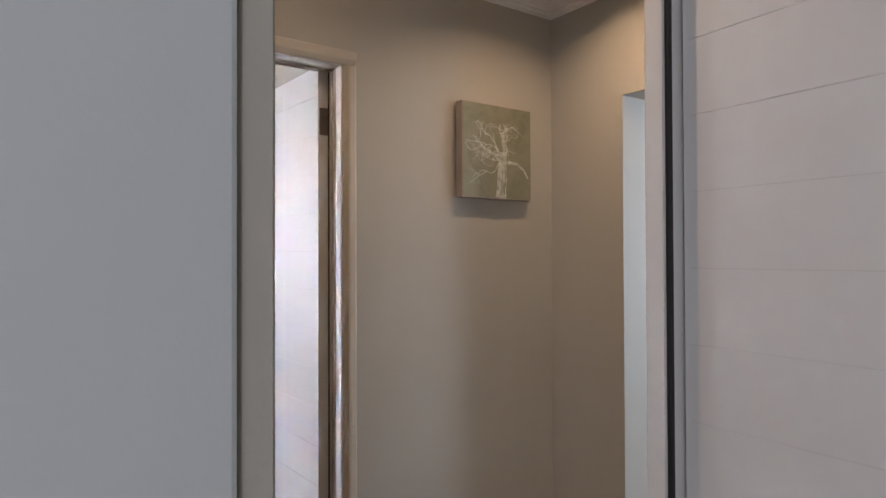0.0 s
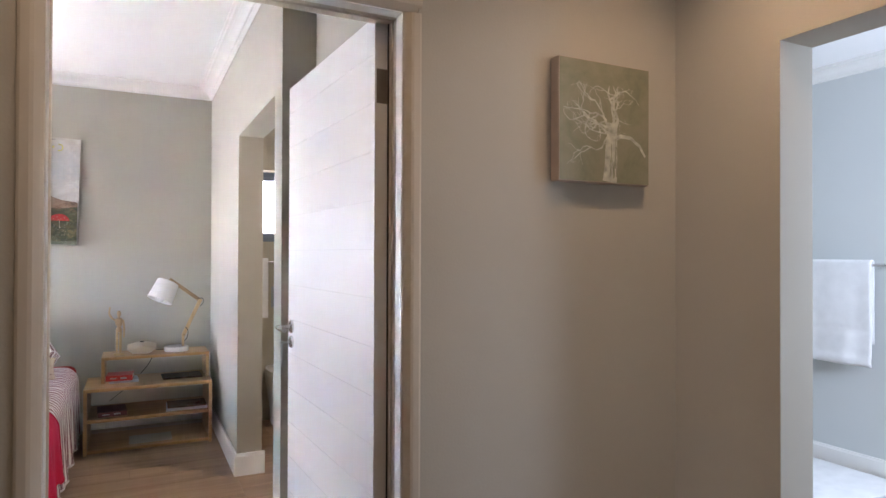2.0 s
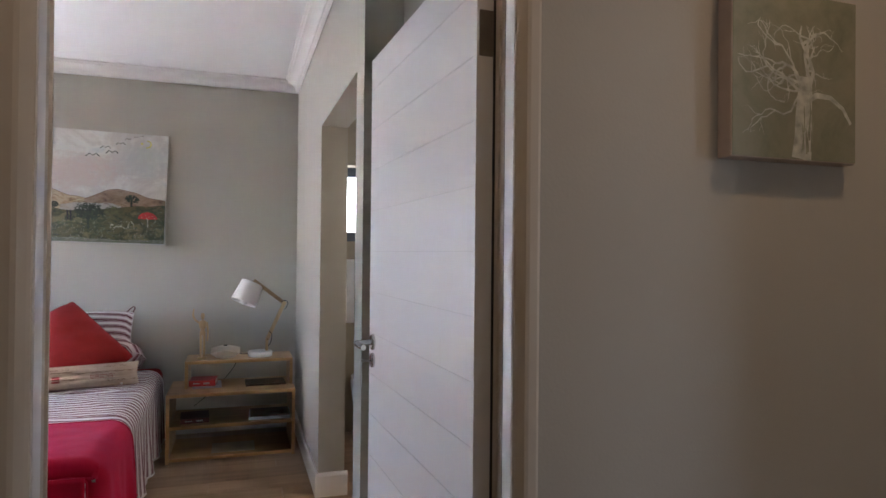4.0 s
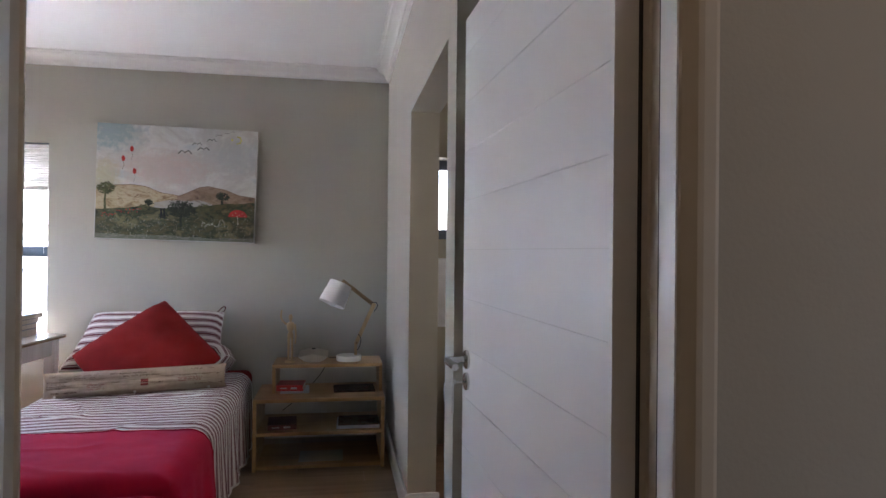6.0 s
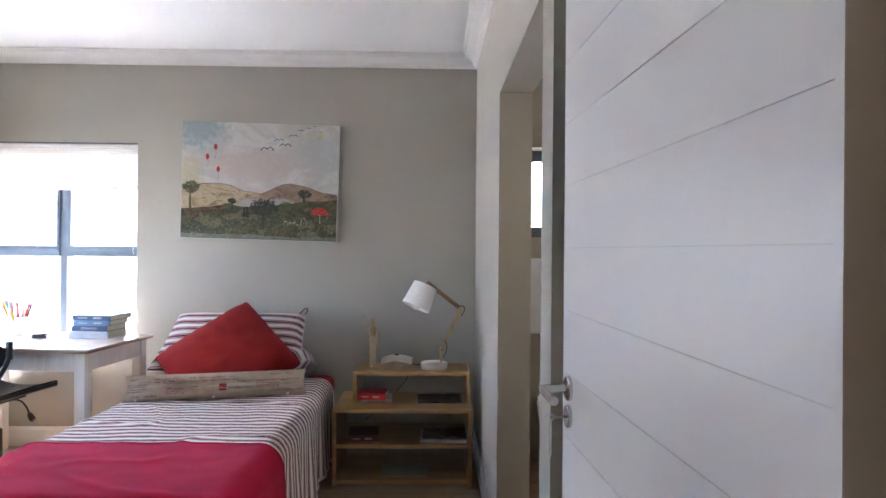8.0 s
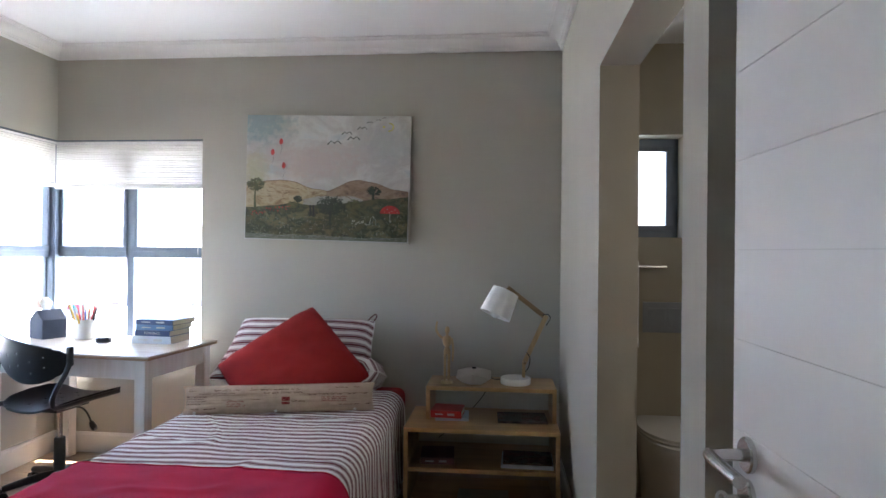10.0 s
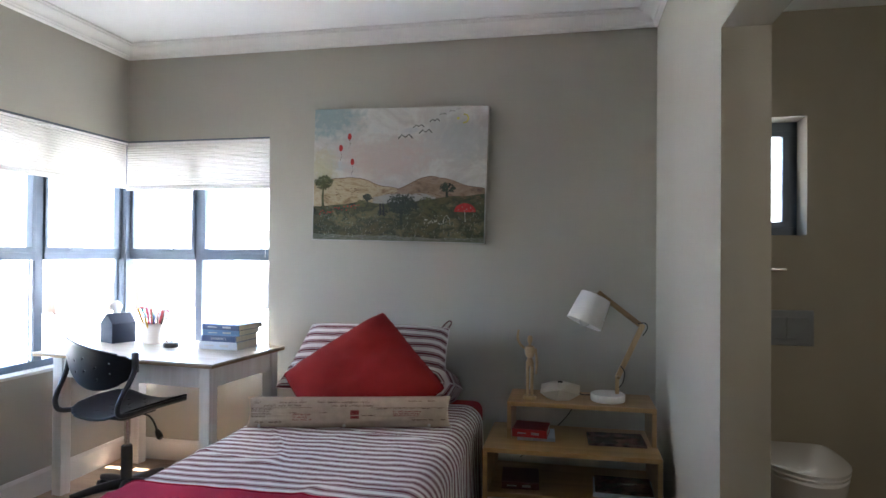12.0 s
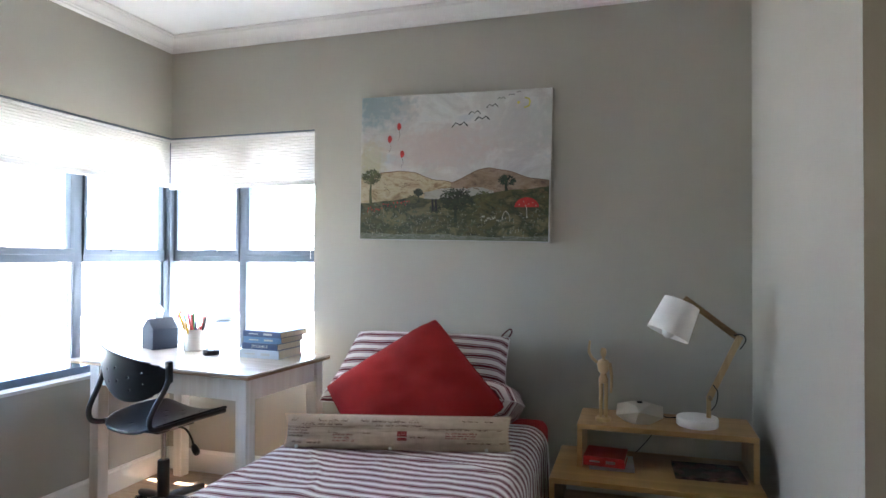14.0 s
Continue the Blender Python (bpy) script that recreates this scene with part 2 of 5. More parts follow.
def add_turn(bm, profile, seg=32, centre=(0, 0, 0), m=None):
    """A turned shape from (radius, height) pairs."""
    m = m or Matrix.Translation(centre)
    rings = []
    for r, z in profile:
        if r < 1e-5:
            rings.append([bm.verts.new(m @ Vector((0, 0, z)))])
        else:
            rings.append([bm.verts.new(m @ Vector((r * math.cos(6.28318 * i / seg), r * math.sin(6.28318 * i / seg), z))) for i in range(seg)])
    for a, b in zip(rings, rings[1:]):
        for i in range(seg):
            j = (i + 1) % seg
            if len(a) == 1 and len(b) == 1:
                continue
            if len(a) == 1:
                bm.faces.new((a[0], b[j], b[i]))
            elif len(b) == 1:
                bm.faces.new((a[i], a[j], b[0]))
            else:
                bm.faces.new((a[i], a[j], b[j], b[i]))
    return bm


def add_rod(bm, a, b, r, r2=None, seg=12):
    a, b = Vector(a), Vector(b)
    d = b - a
    m = Matrix.Translation(a) @ d.to_track_quat("Z", "Y").to_matrix().to_4x4()
    return add_turn(bm, [(0, 0), (r, 0), (r2 or r, d.length), (0, d.length)], seg, m=m)


def add_path(bm, pts, r, seg=10, steps=6):
    """A bent tube through points, smoothed."""
    pts = [Vector(p) for p in pts]
    fine = []
    for i in range(len(pts) - 1):
        p0, p1, p2, p3 = pts[max(i - 1, 0)], pts[i], pts[i + 1], pts[min(i + 2, len(pts) - 1)]
        for k in range(steps):
            t = k / steps
            fine.append(0.5 * ((2 * p1) + (p2 - p0) * t + (2 * p0 - 5 * p1 + 4 * p2 - p3) * t * t + (3 * p1 - p0 - 3 * p2 + p3) * t ** 3))
    fine.append(pts[-1])
    rings, up = [], None
    for i, p in enumerate(fine):
        d = (fine[min(i + 1, len(fine) - 1)] - fine[max(i - 1, 0)]).normalized()
        if up is None:
            up = d.orthogonal()
        up = (up - d * up.dot(d)).normalized()
        side = d.cross(up)
        rr = r(i / (len(fine) - 1)) if callable(r) else r
        rings.append([bm.verts.new(p + rr * (math.cos(6.28318 * k / seg) * up + math.sin(6.28318 * k / seg) * side)) for k in range(seg)])
    for a, b in zip(rings, rings[1:]):
        for k in range(seg):
            bm.faces.new((a[k], a[(k + 1) % seg], b[(k + 1) % seg], b[k]))
    bm.faces.new(rings[0][::-1])
    bm.faces.new(rings[-1])
    return bm


def extrude_profile(bm, pts, axis, a, b):
    """A closed profile of (u, v) drawn out from a to b along an axis: x uses (y, z), y uses (x, z), z uses (x, y)."""
    def at(u, v, w):
        return {"x": (w, u, v), "y": (u, w, v), "z": (u, v, w)}[axis]
    ends = [[bm.verts.new(at(u, v, w)) for u, v in pts] for w in (a, b)]
    bm.faces.new(ends[0])
    bm.faces.new(ends[1][::-1])
    for i in range(len(pts)):
        j = (i + 1) % len(pts)
        bm.faces.new((ends[0][i], ends[1][i], ends[1][j], ends[0][j]))
    bmesh.ops.recalc_face_normals(bm, faces=bm.faces[:])
    return bm


def make(name, bm, mat, smooth=False, label="", category="", group="", kind="", parent=None):
    me = bpy.data.meshes.new(name)
    bmesh.ops.recalc_face_normals(bm, faces=bm.faces[:])
    bm.to_mesh(me)
    bm.free()
    for mm in (mat if isinstance(mat, (list, tuple)) else [mat]):
        me.materials.append(mm)
    if smooth:
        me.polygons.foreach_set("use_smooth", [True] * len(me.polygons))
        me.set_sharp_from_angle(angle=radians(40))
    ob = new(name, me)
    ob.parent = parent
    return tagged(ob, label, category, group, kind)


def part(name, bm, mat, parent, label="", smooth=False):
    return make(name, bm, mat, smooth, label, parent=parent)


def thing(name, label, category, m=None, group=""):
    ob = new(name)
    ob.empty_display_size = 0.1
    if m is not None:
        ob.matrix_world = m
    return tagged(ob, label, category, group)


def box(x0, x1, y0, y1, z0, z1, bevel=0.0, seg=2):
    return add_box(bmesh.new(), x0, x1, y0, y1, z0, z1, bevel, seg)


def boxes(rows, bevel=0.0):
    bm = bmesh.new()
    for r in rows:
        add_box(bm, *r, bevel)
    return bm


def structure(name, rows, mat, label="", bevel=0.0):
    rows = [(*r[:4], -0.06 if r[4] == 0 else r[4], r[5]) for r in rows]
    return make(name, boxes(rows, bevel), mat, label=label, kind="structure")


# ---- shell ----
WX, CZ = -3.393, 2.735
EX = 1.125
HY = -3.95
structure("floor", [(-6.0, 3.75, -8.2, 0.0, -0.12, -0.012)], M["gap"], "brown wood-look floor under all rooms")
structure("wall_north", [(WX - 0.24, WX, 0, 0.24, 0, 0.68), (WX, -2.36, 0, 0.24, 0, 0.68), (-2.36, 0.15, 0, 0.24, 0, CZ), (WX - 0.24, -2.36, 0, 0.24, 2.11, CZ)], M["wall"], "greige plastered wall behind the bed with a corner window")
structure("wall_west", [(WX - 0.24, WX, -1.55, 0, 0, 0.68), (WX - 0.24, WX, -1.55, 0, 2.11, CZ), (WX - 0.24, WX, -3.95, -1.55, 0, CZ)], M["wall"], "greige plastered wall with the other half of the corner window")
structure("wall_east", [(0, 0.15, -1.53, 0, 0, CZ), (0, 0.15, -2.645, -1.53, 2.10, CZ), (0, 0.15, -2.80, -2.645, 0, CZ)], M["wall"], "greige plastered wall with an open doorway to the ensuite")
structure("wall_recess", [(0.15, 0.27, -3.80, -2.70, 0, CZ)], M["wall"], "greige wall behind the open bedroom door")
structure("wall_hall", [(-6.0, -0.779, HY, -3.80, 0, CZ), (-0.779, 0.136, HY, -3.80, 2.068, CZ), (0.136, EX + 0.15, HY, -3.80, 0, CZ)], M["wall"], "greige plastered wall round the bedroom door")
structure("wall_hall_east", [(EX, EX + 0.15, -4.345, HY, 0, 2.6), (EX, EX + 0.15, -5.15, -4.345, 2.005, 2.6), (EX, EX + 0.15, -5.40, -5.15, 0, 2.6)], M["wall"], "greige plastered wall with an open doorway to the bathroom")
structure("ceiling", [(-6.0, 1.3, -3.87, 0.24, CZ, CZ + 0.1)], M["ceiling"], "white painted ceiling of the bedroom")
structure("ceiling_hall", [(-6.0, 3.8, -8.2, -3.87, 2.51, 2.61)], M["ceiling"], "white painted ceiling of the hall")


def cornice_profile(s):
    """Coved cornice: (out, down) pairs with steps."""
    pts = [(0, 0), (0.105 * s, 0), (0.105 * s, -0.010 * s), (0.092 * s, -0.013 * s), (0.090 * s, -0.020 * s)]
    for i in range(7):
        a = i / 6 * math.pi / 2
        pts.append(((0.028 + 0.058 * (1 - math.sin(a))) * s, (-0.022 - 0.040 * (1 - math.cos(a))) * s))
    pts += [(0.020 * s, -0.064 * s), (0.018 * s, -0.074 * s), (0.008 * s, -0.078 * s), (0, -0.082 * s)]
    return pts


def cornice(name, axis, wall, sign, a, b, z, s=1.0):
    bm = bmesh.new()
    extrude_profile(bm, [(wall + sign * u, z + v) for u, v in cornice_profile(s)], "x" if axis == "x" else "y", a, b)
    return make(name, bm, M["trim"], label="white stepped plaster cornice", kind="structure")


cornice("cornice_north", "x", 0, -1, WX, 0, CZ)
cornice("cornice_west", "y", WX, 1, -3.8, 0, CZ)
cornice("cornice_east", "y", 0, -1, -2.80, 0, CZ)
cornice("cornice_recess", "y", 0.15, -1, -3.8, -2.8, CZ)
cornice("cornice_hall_north", "x", HY, -1, -3.0, EX, 2.51)
cornice("cornice_hall_east", "y", EX, -1, -5.2, HY, 2.51)


def skirting(name, axis, wall, sign, a, b, h=0.135):
    prof = [(0, 0), (0.016, 0), (0.016, h - 0.018), (0.012, h - 0.010), (0.010, h), (0, h)]
    bm = extrude_profile(bmesh.new(), [(wall + sign * u, v) for u, v in prof], axis, a, b)
    return make(name, bm, M["trim"], label="white painted skirting board", kind="structure")


skirting("baseboard_north", "x", 0, -1, WX, 0)
skirting("baseboard_west", "y", WX, 1, -3.8, 0)
skirting("baseboard_east", "y", 0, -1, -1.546, 0)
skirting("baseboard_jamb", "x", -1.53, -1, 0.0, 0.166)
skirting("baseboard_pier", "y", 0, -1, -2.816, -2.63)
skirting("baseboard_recess", "y", 0.15, -1, -3.8, -2.8)
skirting("baseboard_hall", "x", HY, -1, 0.145, EX)
skirting("baseboard_hall_east", "y", EX, -1, -4.345, HY)

# ensuite
structure("wall_ensuite_north", [(0.15, 0.20, -0.30, -0.08, 0, 2.6), (0.67, 1.30, -0.30, -0.08, 0, 2.6), (0.20, 0.67, -0.30, -0.08, 0, 1.47), (0.20, 0.67, -0.30, -0.08, 2.06, 2.6)], M["ensuite"], "warm beige ensuite wall with a small window")
structure("wall_ensuite_east", [(1.155, 1.275, -3.80, -0.08, 0, 2.6)], M["ensuite"], "warm beige ensuite side wall")
structure("wall_ensuite_south", [(0.27, 1.155, -3.3, -3.18, 0, 2.6)], M["ensuite"], "warm beige ensuite end wall")
structure("ceiling_ensuite", [(0.15, 1.3, -3.8, -0.08, 2.585, 2.68)], M["ceiling"], "white painted ensuite ceiling")

# bathroom off the hall
structure("wall_bathroom_east", [(3.553, 3.75, -5.6, -2.4, 0, 2.61)], M["bathwall"], "pale painted bathroom wall")
structure("wall_bathroom_north", [(1.275, 3.553, -2.5, -2.4, 0, 2.61)], M["bathwall"], "pale painted bathroom wall")
structure("wall_bathroom_south", [(1.275, 3.553, -5.6, -5.4, 0, 2.61)], M["bathwall"], "pale painted bathroom wall")
structure("ceiling_bathroom", [(1.275, 3.75, -3.87, -2.4, 2.61, 2.7)], M["ceiling"], "white painted bathroom ceiling")
cornice("cornice_bathroom", "y", 3.553, -1, -5.4, -2.5, 2.61, 0.95)
skirting("baseboard_bathroom", "y", 3.553, -1, -5.4, -2.5, 0.12)

# first room
structure("wall_room_left", [(-6.0, -0.7335, -5.458, -5.30, 0, 2.51)], M["bathwall"], "pale grey wall beside the first doorway", 0.006)
structure("wall_room_right", [(0.30, 1.3, -5.40, -5.18, 0, 2.51)], M["wall"], "greige wall beside the first doorway")
structure("wall_room_lintel", [(-0.733, 0.30, -5.42, -5.30, 2.10, 2.51)], M["wall"], "greige wall over the first doorway")
structure("wall_room_side", [(0.30, 0.42, -8.2, -5.40, 0, 2.51)], M["wall"], "greige side wall of the first room")
structure("wall_room_south", [(-6.0, 0.42, -8.3, -8.2, 0, 2.51)], M["wall"], "greige end wall of the first room")
structure("wall_room_west", [(-6.1, -6.0, -8.3, -3.80, 0, 2.51)], M["wall"], "greige far wall of the hall")
structure("wall_east_end", [(1.275, 3.75, -8.3, -5.6, 0, 2.51)], M["wall"], "greige outer wall")


# ---- windows ----
def pane(name, x0, x1, y0, y1, z0, z1, parent):
    p = part(name, box(x0, x1, y0, y1, z0, z1), M["glass"], parent)
    p.visible_shadow = False
    return p


Z0, ZT, Z1 = 0.69, 1.345, 2.10
win = thing("window_1", "charcoal aluminium corner window with pale blinds lowered over its upper third", "window")
win["kind"] = "structure"
FW = 0.032
yN0, yN1 = 0.085, 0.135
part("window_post", boxes([(WX - 0.135, WX - 0.040, 0.040, 0.135, Z0, Z1), (WX - 0.128, WX - 0.098, 0.034, 0.0398, Z0, Z1), (WX - 0.075, WX - 0.047, 0.034, 0.0398, Z0, Z1)], 0.003), M["alu"], win)
part("window_frame", boxes([(WX - 0.040, -2.34, yN0, yN1, Z0, Z0 + 0.045), (WX - 0.040, -2.34, yN0, yN1, Z1 - 0.05, Z1), (-2.362, -2.34, yN0, yN1, Z0 + 0.045, Z1 - 0.05), (-2.936, -2.888, yN0, yN1, Z0 + 0.045, Z1 - 0.05),
                             (WX - 0.040, -2.936, yN0 - 0.006, yN1, ZT - 0.030, ZT + 0.025), (-2.888, -2.362, yN0 - 0.006, yN1, ZT - 0.030, ZT + 0.025)], 0.003), M["alu"], win)
xW0, xW1 = WX - 0.135, WX - 0.085
part("window_frame", boxes([(xW0, xW1, -1.55, 0.040, Z0, Z0 + 0.045), (xW0, xW1, -1.55, 0.040, Z1 - 0.05, Z1), (xW0, xW1, -0.647, -0.590, Z0 + 0.045, Z1 - 0.05), (xW0, xW1, -1.55, -1.51, Z0 + 0.045, Z1 - 0.05),
                             (xW0, xW1 + 0.006, -0.590, 0.040, ZT - 0.030, ZT + 0.025), (xW0, xW1 + 0.006, -1.51, -0.647, ZT - 0.030, ZT + 0.025)], 0.003), M["alu"], win)


def sash(a, b, north):
    """The opening light over the transom: a frame of its own, a little proud of the fixed one."""
    t, z0, z1 = 0.026, ZT + 0.010, Z1 - 0.051
    rows = [(a, b, z0, z0 + t + 0.008), (a, b, z1 - t, z1), (a, a + t, z0 + t + 0.008, z1 - t), (b - t, b, z0 + t + 0.008, z1 - t)]
    bm = bmesh.new()
    for p, q, c, d in rows:
        r = (p, q, yN0 - 0.010, yN1 - 0.012, c, d) if north else (xW0 + 0.012, xW1 + 0.010, p, q, c, d)
        add_box(bm, *r, 0.003)
    part("sash", bm, M["alu"], win, "charcoal opening sash")


sash(WX - 0.039, -2.937, True)
sash(-2.887, -2.363, True)
sash(-0.589, 0.039, False)
sash(-1.509, -0.648, False)
for a, b in ((WX - 0.040, -2.936), (-2.888, -2.362)):
    for c, d in ((Z0 + 0.045, ZT - 0.030), (ZT + 0.025, Z1 - 0.05)):
        pane("pane", a, b, 0.108, 0.112, c, d, win)
for a, b in ((-0.590, 0.040), (-1.51, -0.647)):
    for c, d in ((Z0 + 0.045, ZT - 0.030), (ZT + 0.025, Z1 - 0.05)):
        pane("pane", WX - 0.112, WX - 0.108, a, b, c, d, win)
part("window_sill", boxes([(WX - 0.01, -2.36, -0.002, 0.083, Z0 - 0.012, Z0 + 0.006)], 0.002), M["trim"], win, "white painted sill")
part("window_sill", boxes([(WX - 0.084, WX + 0.002, -1.55, 0.0, Z0 - 0.012, Z0 + 0.006)], 0.002), M["trim"], win, "white painted sill")
for y in (-0.36, -1.1):
    part("latch", boxes([(xW1 + 0.0105, xW1 + 0.028, y - 0.05, y + 0.05, ZT + 0.030, ZT + 0.048)], 0.004), M["alu"], win)
part("latch", boxes([(-3.19, -3.09, yN0 - 0.028, yN0 - 0.0105, ZT + 0.030, ZT + 0.048)], 0.004), M["alu"], win)


def blind(name, axis, a, b, plane, z0, z1):
    """A pleated blind: zigzag cloth between a head rail and a foot rail."""
    ob = thing(name, "cream pleated fabric blind lowered over the top of the corner window", "blind", group="blinds of the corner window")
    n = 17
    bm = bmesh.new()
    rows = []
    for i in range(2 * n + 1):
        z = z0 + 0.026 + (z1 - z0 - 0.042) * i / (2 * n)
        d = plane + (0.0032 if i % 2 else -0.0032)
        rows.append([bm.verts.new((u, d, z) if axis == "x" else (d, u, z)) for u in np.linspace(a, b, 9)])
    for r, q in zip(rows, rows[1:]):
        for i in range(8):
            bm.faces.new((r[i], r[i + 1], q[i + 1], q[i]))
    part("pleated_cloth", bm, M["blind"], ob)
    for nm, c, d in (("head_rail", z1 - 0.016, z1), ("foot_rail", z0, z0 + 0.026)):
        q = (a, b, plane - 0.011, plane + 0.011, c, d) if axis == "x" else (plane - 0.011, plane + 0.011, a, b, c, d)
        part(nm, box(*q, 0.003), M["enamel"], ob)
    # Thin dark strip: shade of the gap over the head rail, built as geometry.
    q = (a, b, plane - 0.014, plane + 0.006, z1 + 0.005, z1 + 0.011) if axis == "x" else (plane - 0.006, plane + 0.014, a, b, z1 + 0.005, z1 + 0.011)
    part("mounting_rail", box(*q), M["alu"], ob, "thin dark strip standing for the shade over the blind")
    if axis == "x":
        bm = bmesh.new()
        add_rod(bm, (b - 0.02, plane - 0.016, z0 - 0.44), (b - 0.02, plane - 0.016, z1 - 0.01), 0.0014, seg=6)
        part("cord", bm, M["enamel"], ob)
    return ob


blind("blind", "x", WX - 0.020, -2.366, 0.018, 1.778, 2.098)
blind("blind", "y", -1.54, 0.006, WX - 0.018, 1.790, 2.098)

ew = thing("window_2", "small charcoal aluminium window deep in the ensuite wall", "window")
ew["kind"] = "structure"
part("window_frame", boxes([(0.20, 0.67, -0.16, -0.11, 1.47, 1.515), (0.20, 0.67, -0.16, -0.11, 2.015, 2.06), (0.20, 0.24, -0.16, -0.11, 1.515, 2.015), (0.63, 0.67, -0.16, -0.11, 1.515, 2.015),
                            (0.24, 0.63, -0.165, -0.12, 1.515, 1.545), (0.24, 0.63, -0.165, -0.12, 1.985, 2.015), (0.24, 0.27, -0.165, -0.12, 1.545, 1.985), (0.60, 0.63, -0.165, -0.12, 1.545, 1.985)], 0.002), M["alu"], ew)
pane("pane", 0.27, 0.60, -0.142, -0.138, 1.545, 1.985, ew)


# ---- door frames and doors ----
def steel_frame(name, x0, x1, y_front, y_back, ztop, label):
    """A pressed steel door frame round a clear opening x0..x1: face, rounded lip, reveal and rebate."""
    ob = thing(name, label, "door frame")
    ob["kind"] = "structure"
    f = 0.055
    prof = [(0.0032, 0.011), (0.005, 0.007), (0.010, 0.003), (0.016, -0.001), (0.022, -0.005), (0.030, -0.007), (f - 0.008, -0.007), (f - 0.002, -0.005), (f, 0.0), (f, 0.02), (0.020, 0.10), (0.020, y_back - y_front), (-0.002, y_back - y_front), (-0.002, 0.085), (0.0032, 0.085)]
    for nm, sgn, x in (("jamb", 1, x1), ("jamb", -1, x0)):
        bm = extrude_profile(bmesh.new(), [(x + sgn * u, y_front + (min(v, 0.090) if sgn < 0 else v)) for u, v in prof], "z", 0, ztop)
        part(nm, bm, M["steel"], ob, smooth=False)
    # Inner strips are white, partly to make up for light missing them.
    for x, sgn in ((x1, 1), (x0, -1)):
        part("liner", box(*sorted((x, x + sgn * 0.003)), y_front + 0.0115, y_front + 0.055, 0, ztop), M["trim"], ob, "white strip inside the frame")
    # Black strips put the shade of the frame's gaps into colour.
    for v0, v1, u in ((0.0553, 0.0600, 0.0012), (0.103, 0.119, -0.0045)):
        part("seal_gap_shade", box(x1 + u, x1 + 0.004, y_front + v0, y_front + v1, 0, ztop), M["seal_gap_shade"], ob, "black strip: rubber seals at the first doorway, gap shade at the bedroom's")
    part("liner", box(x0, x1, y_front + 0.0115, y_front + 0.055, ztop, ztop + 0.003), M["trim"], ob, "white strip inside the frame")
    bm = bmesh.new()
    extrude_profile(bm, [(y_front + v, ztop + u) for u, v in prof], "x", x0 - f, x1 + f)
    part("head", bm, M["steel"], ob)
    return ob


steel_frame("door_frame", -0.748, 0.091, HY, -3.83, 2.045, "greige painted steel frame of the bedroom doorway")


def lever(parent, x, y, z, side, ang=0):
    """Round rose with a bar lever that points back along y, on the face at x; side is the way out of the face."""
    hd = new("handle")
    hd.parent = parent
    bm = bmesh.new()
    m = Matrix.Translation((x, y, z)) @ Euler((0, radians(90 * side), 0)).to_matrix().to_4x4()
    add_turn(bm, [(0, 0), (0.027, 0), (0.027, 0.006), (0.024, 0.009), (0, 0.009)], 28, m=m)
    part("rose", bm, M["chrome"], hd, smooth=True)
    bm = bmesh.new()
    add_path(bm, [(x + side * 0.008, y, z), (x + side * 0.050, y, z), (x + side * 0.062, y - 0.012, z), (x + side * 0.063, y - 0.115, z)], 0.0095, 12)
    part("lever", bm, M["chrome"], hd, smooth=True)
    bm = bmesh.new()
    m = Matrix.Translation((x, y, z - 0.062)) @ Euler((0, radians(90 * side), 0)).to_matrix().to_4x4()
    add_turn(bm, [(0, 0), (0.025, 0), (0.025, 0.006), (0.022, 0.009), (0, 0.009)], 28, m=m)
    part("keyhole_cover", bm, M["chrome"], hd, smooth=True)
    bm = bmesh.new()
    add_box(bm, x + side * 0.008, x + side * 0.035, y - 0.001, y + 0.001, z - 0.066, z - 0.060)
    add_turn(bm, [(0.009, -0.001), (0.009, 0.001), (0.004, 0.001), (0.004, -0.001), (0.009, -0.001)], 16, m=Matrix.Translation((x + side * 0.042, y, z - 0.063)) @ Euler((radians(90), 0, 0)).to_matrix().to_4x4())
    add_box(bm, x + side * 0.040, x + side * 0.044, y - 0.0015, y + 0.0015, z - 0.150, z - 0.072)
    part("key", bm, M["chrome"], hd)
    return hd


def plank_door(name, width, height, z_groove, pitch, label, m):
    """A leaf of horizontal boards with grooves between; local y runs from the hinge edge, the shown face looks to -x."""
    ob = thing(name, label, "door", m)
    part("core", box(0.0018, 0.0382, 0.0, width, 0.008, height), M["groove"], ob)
    for side in (0, 1):
        for c, d in ((0.0, 0.012), (width - 0.010, width)):
            part("stile", box(*((0.0, 0.0023) if side == 0 else (0.0377, 0.040)), c, d, 0.008, height), M["door"], ob)
    zs = sorted({round(z_groove + pitch * i, 4) for i in range(-14, 15) if 0.05 < z_groove + pitch * i < height - 0.03})
    zs = [0.008] + zs + [height]
    for side in (0, 1):
        for a, b in zip(zs, zs[1:]):
            x0, x1 = (0.0, 0.0023) if side == 0 else (0.0377, 0.040)
            part("board", box(x0, x1, 0.012, width - 0.010, a + 0.0009, b - 0.0009), M["door"], ob)
    return ob


leaf = plank_door("door_bedroom", 0.92, 2.062, 1.385, 0.1422, "white plank-faced door standing open against the recess wall", pose(0.047, -3.840, 0, 0, 0, 2.6))
lever(leaf, -0.0015, 0.857, 1.073, -1)
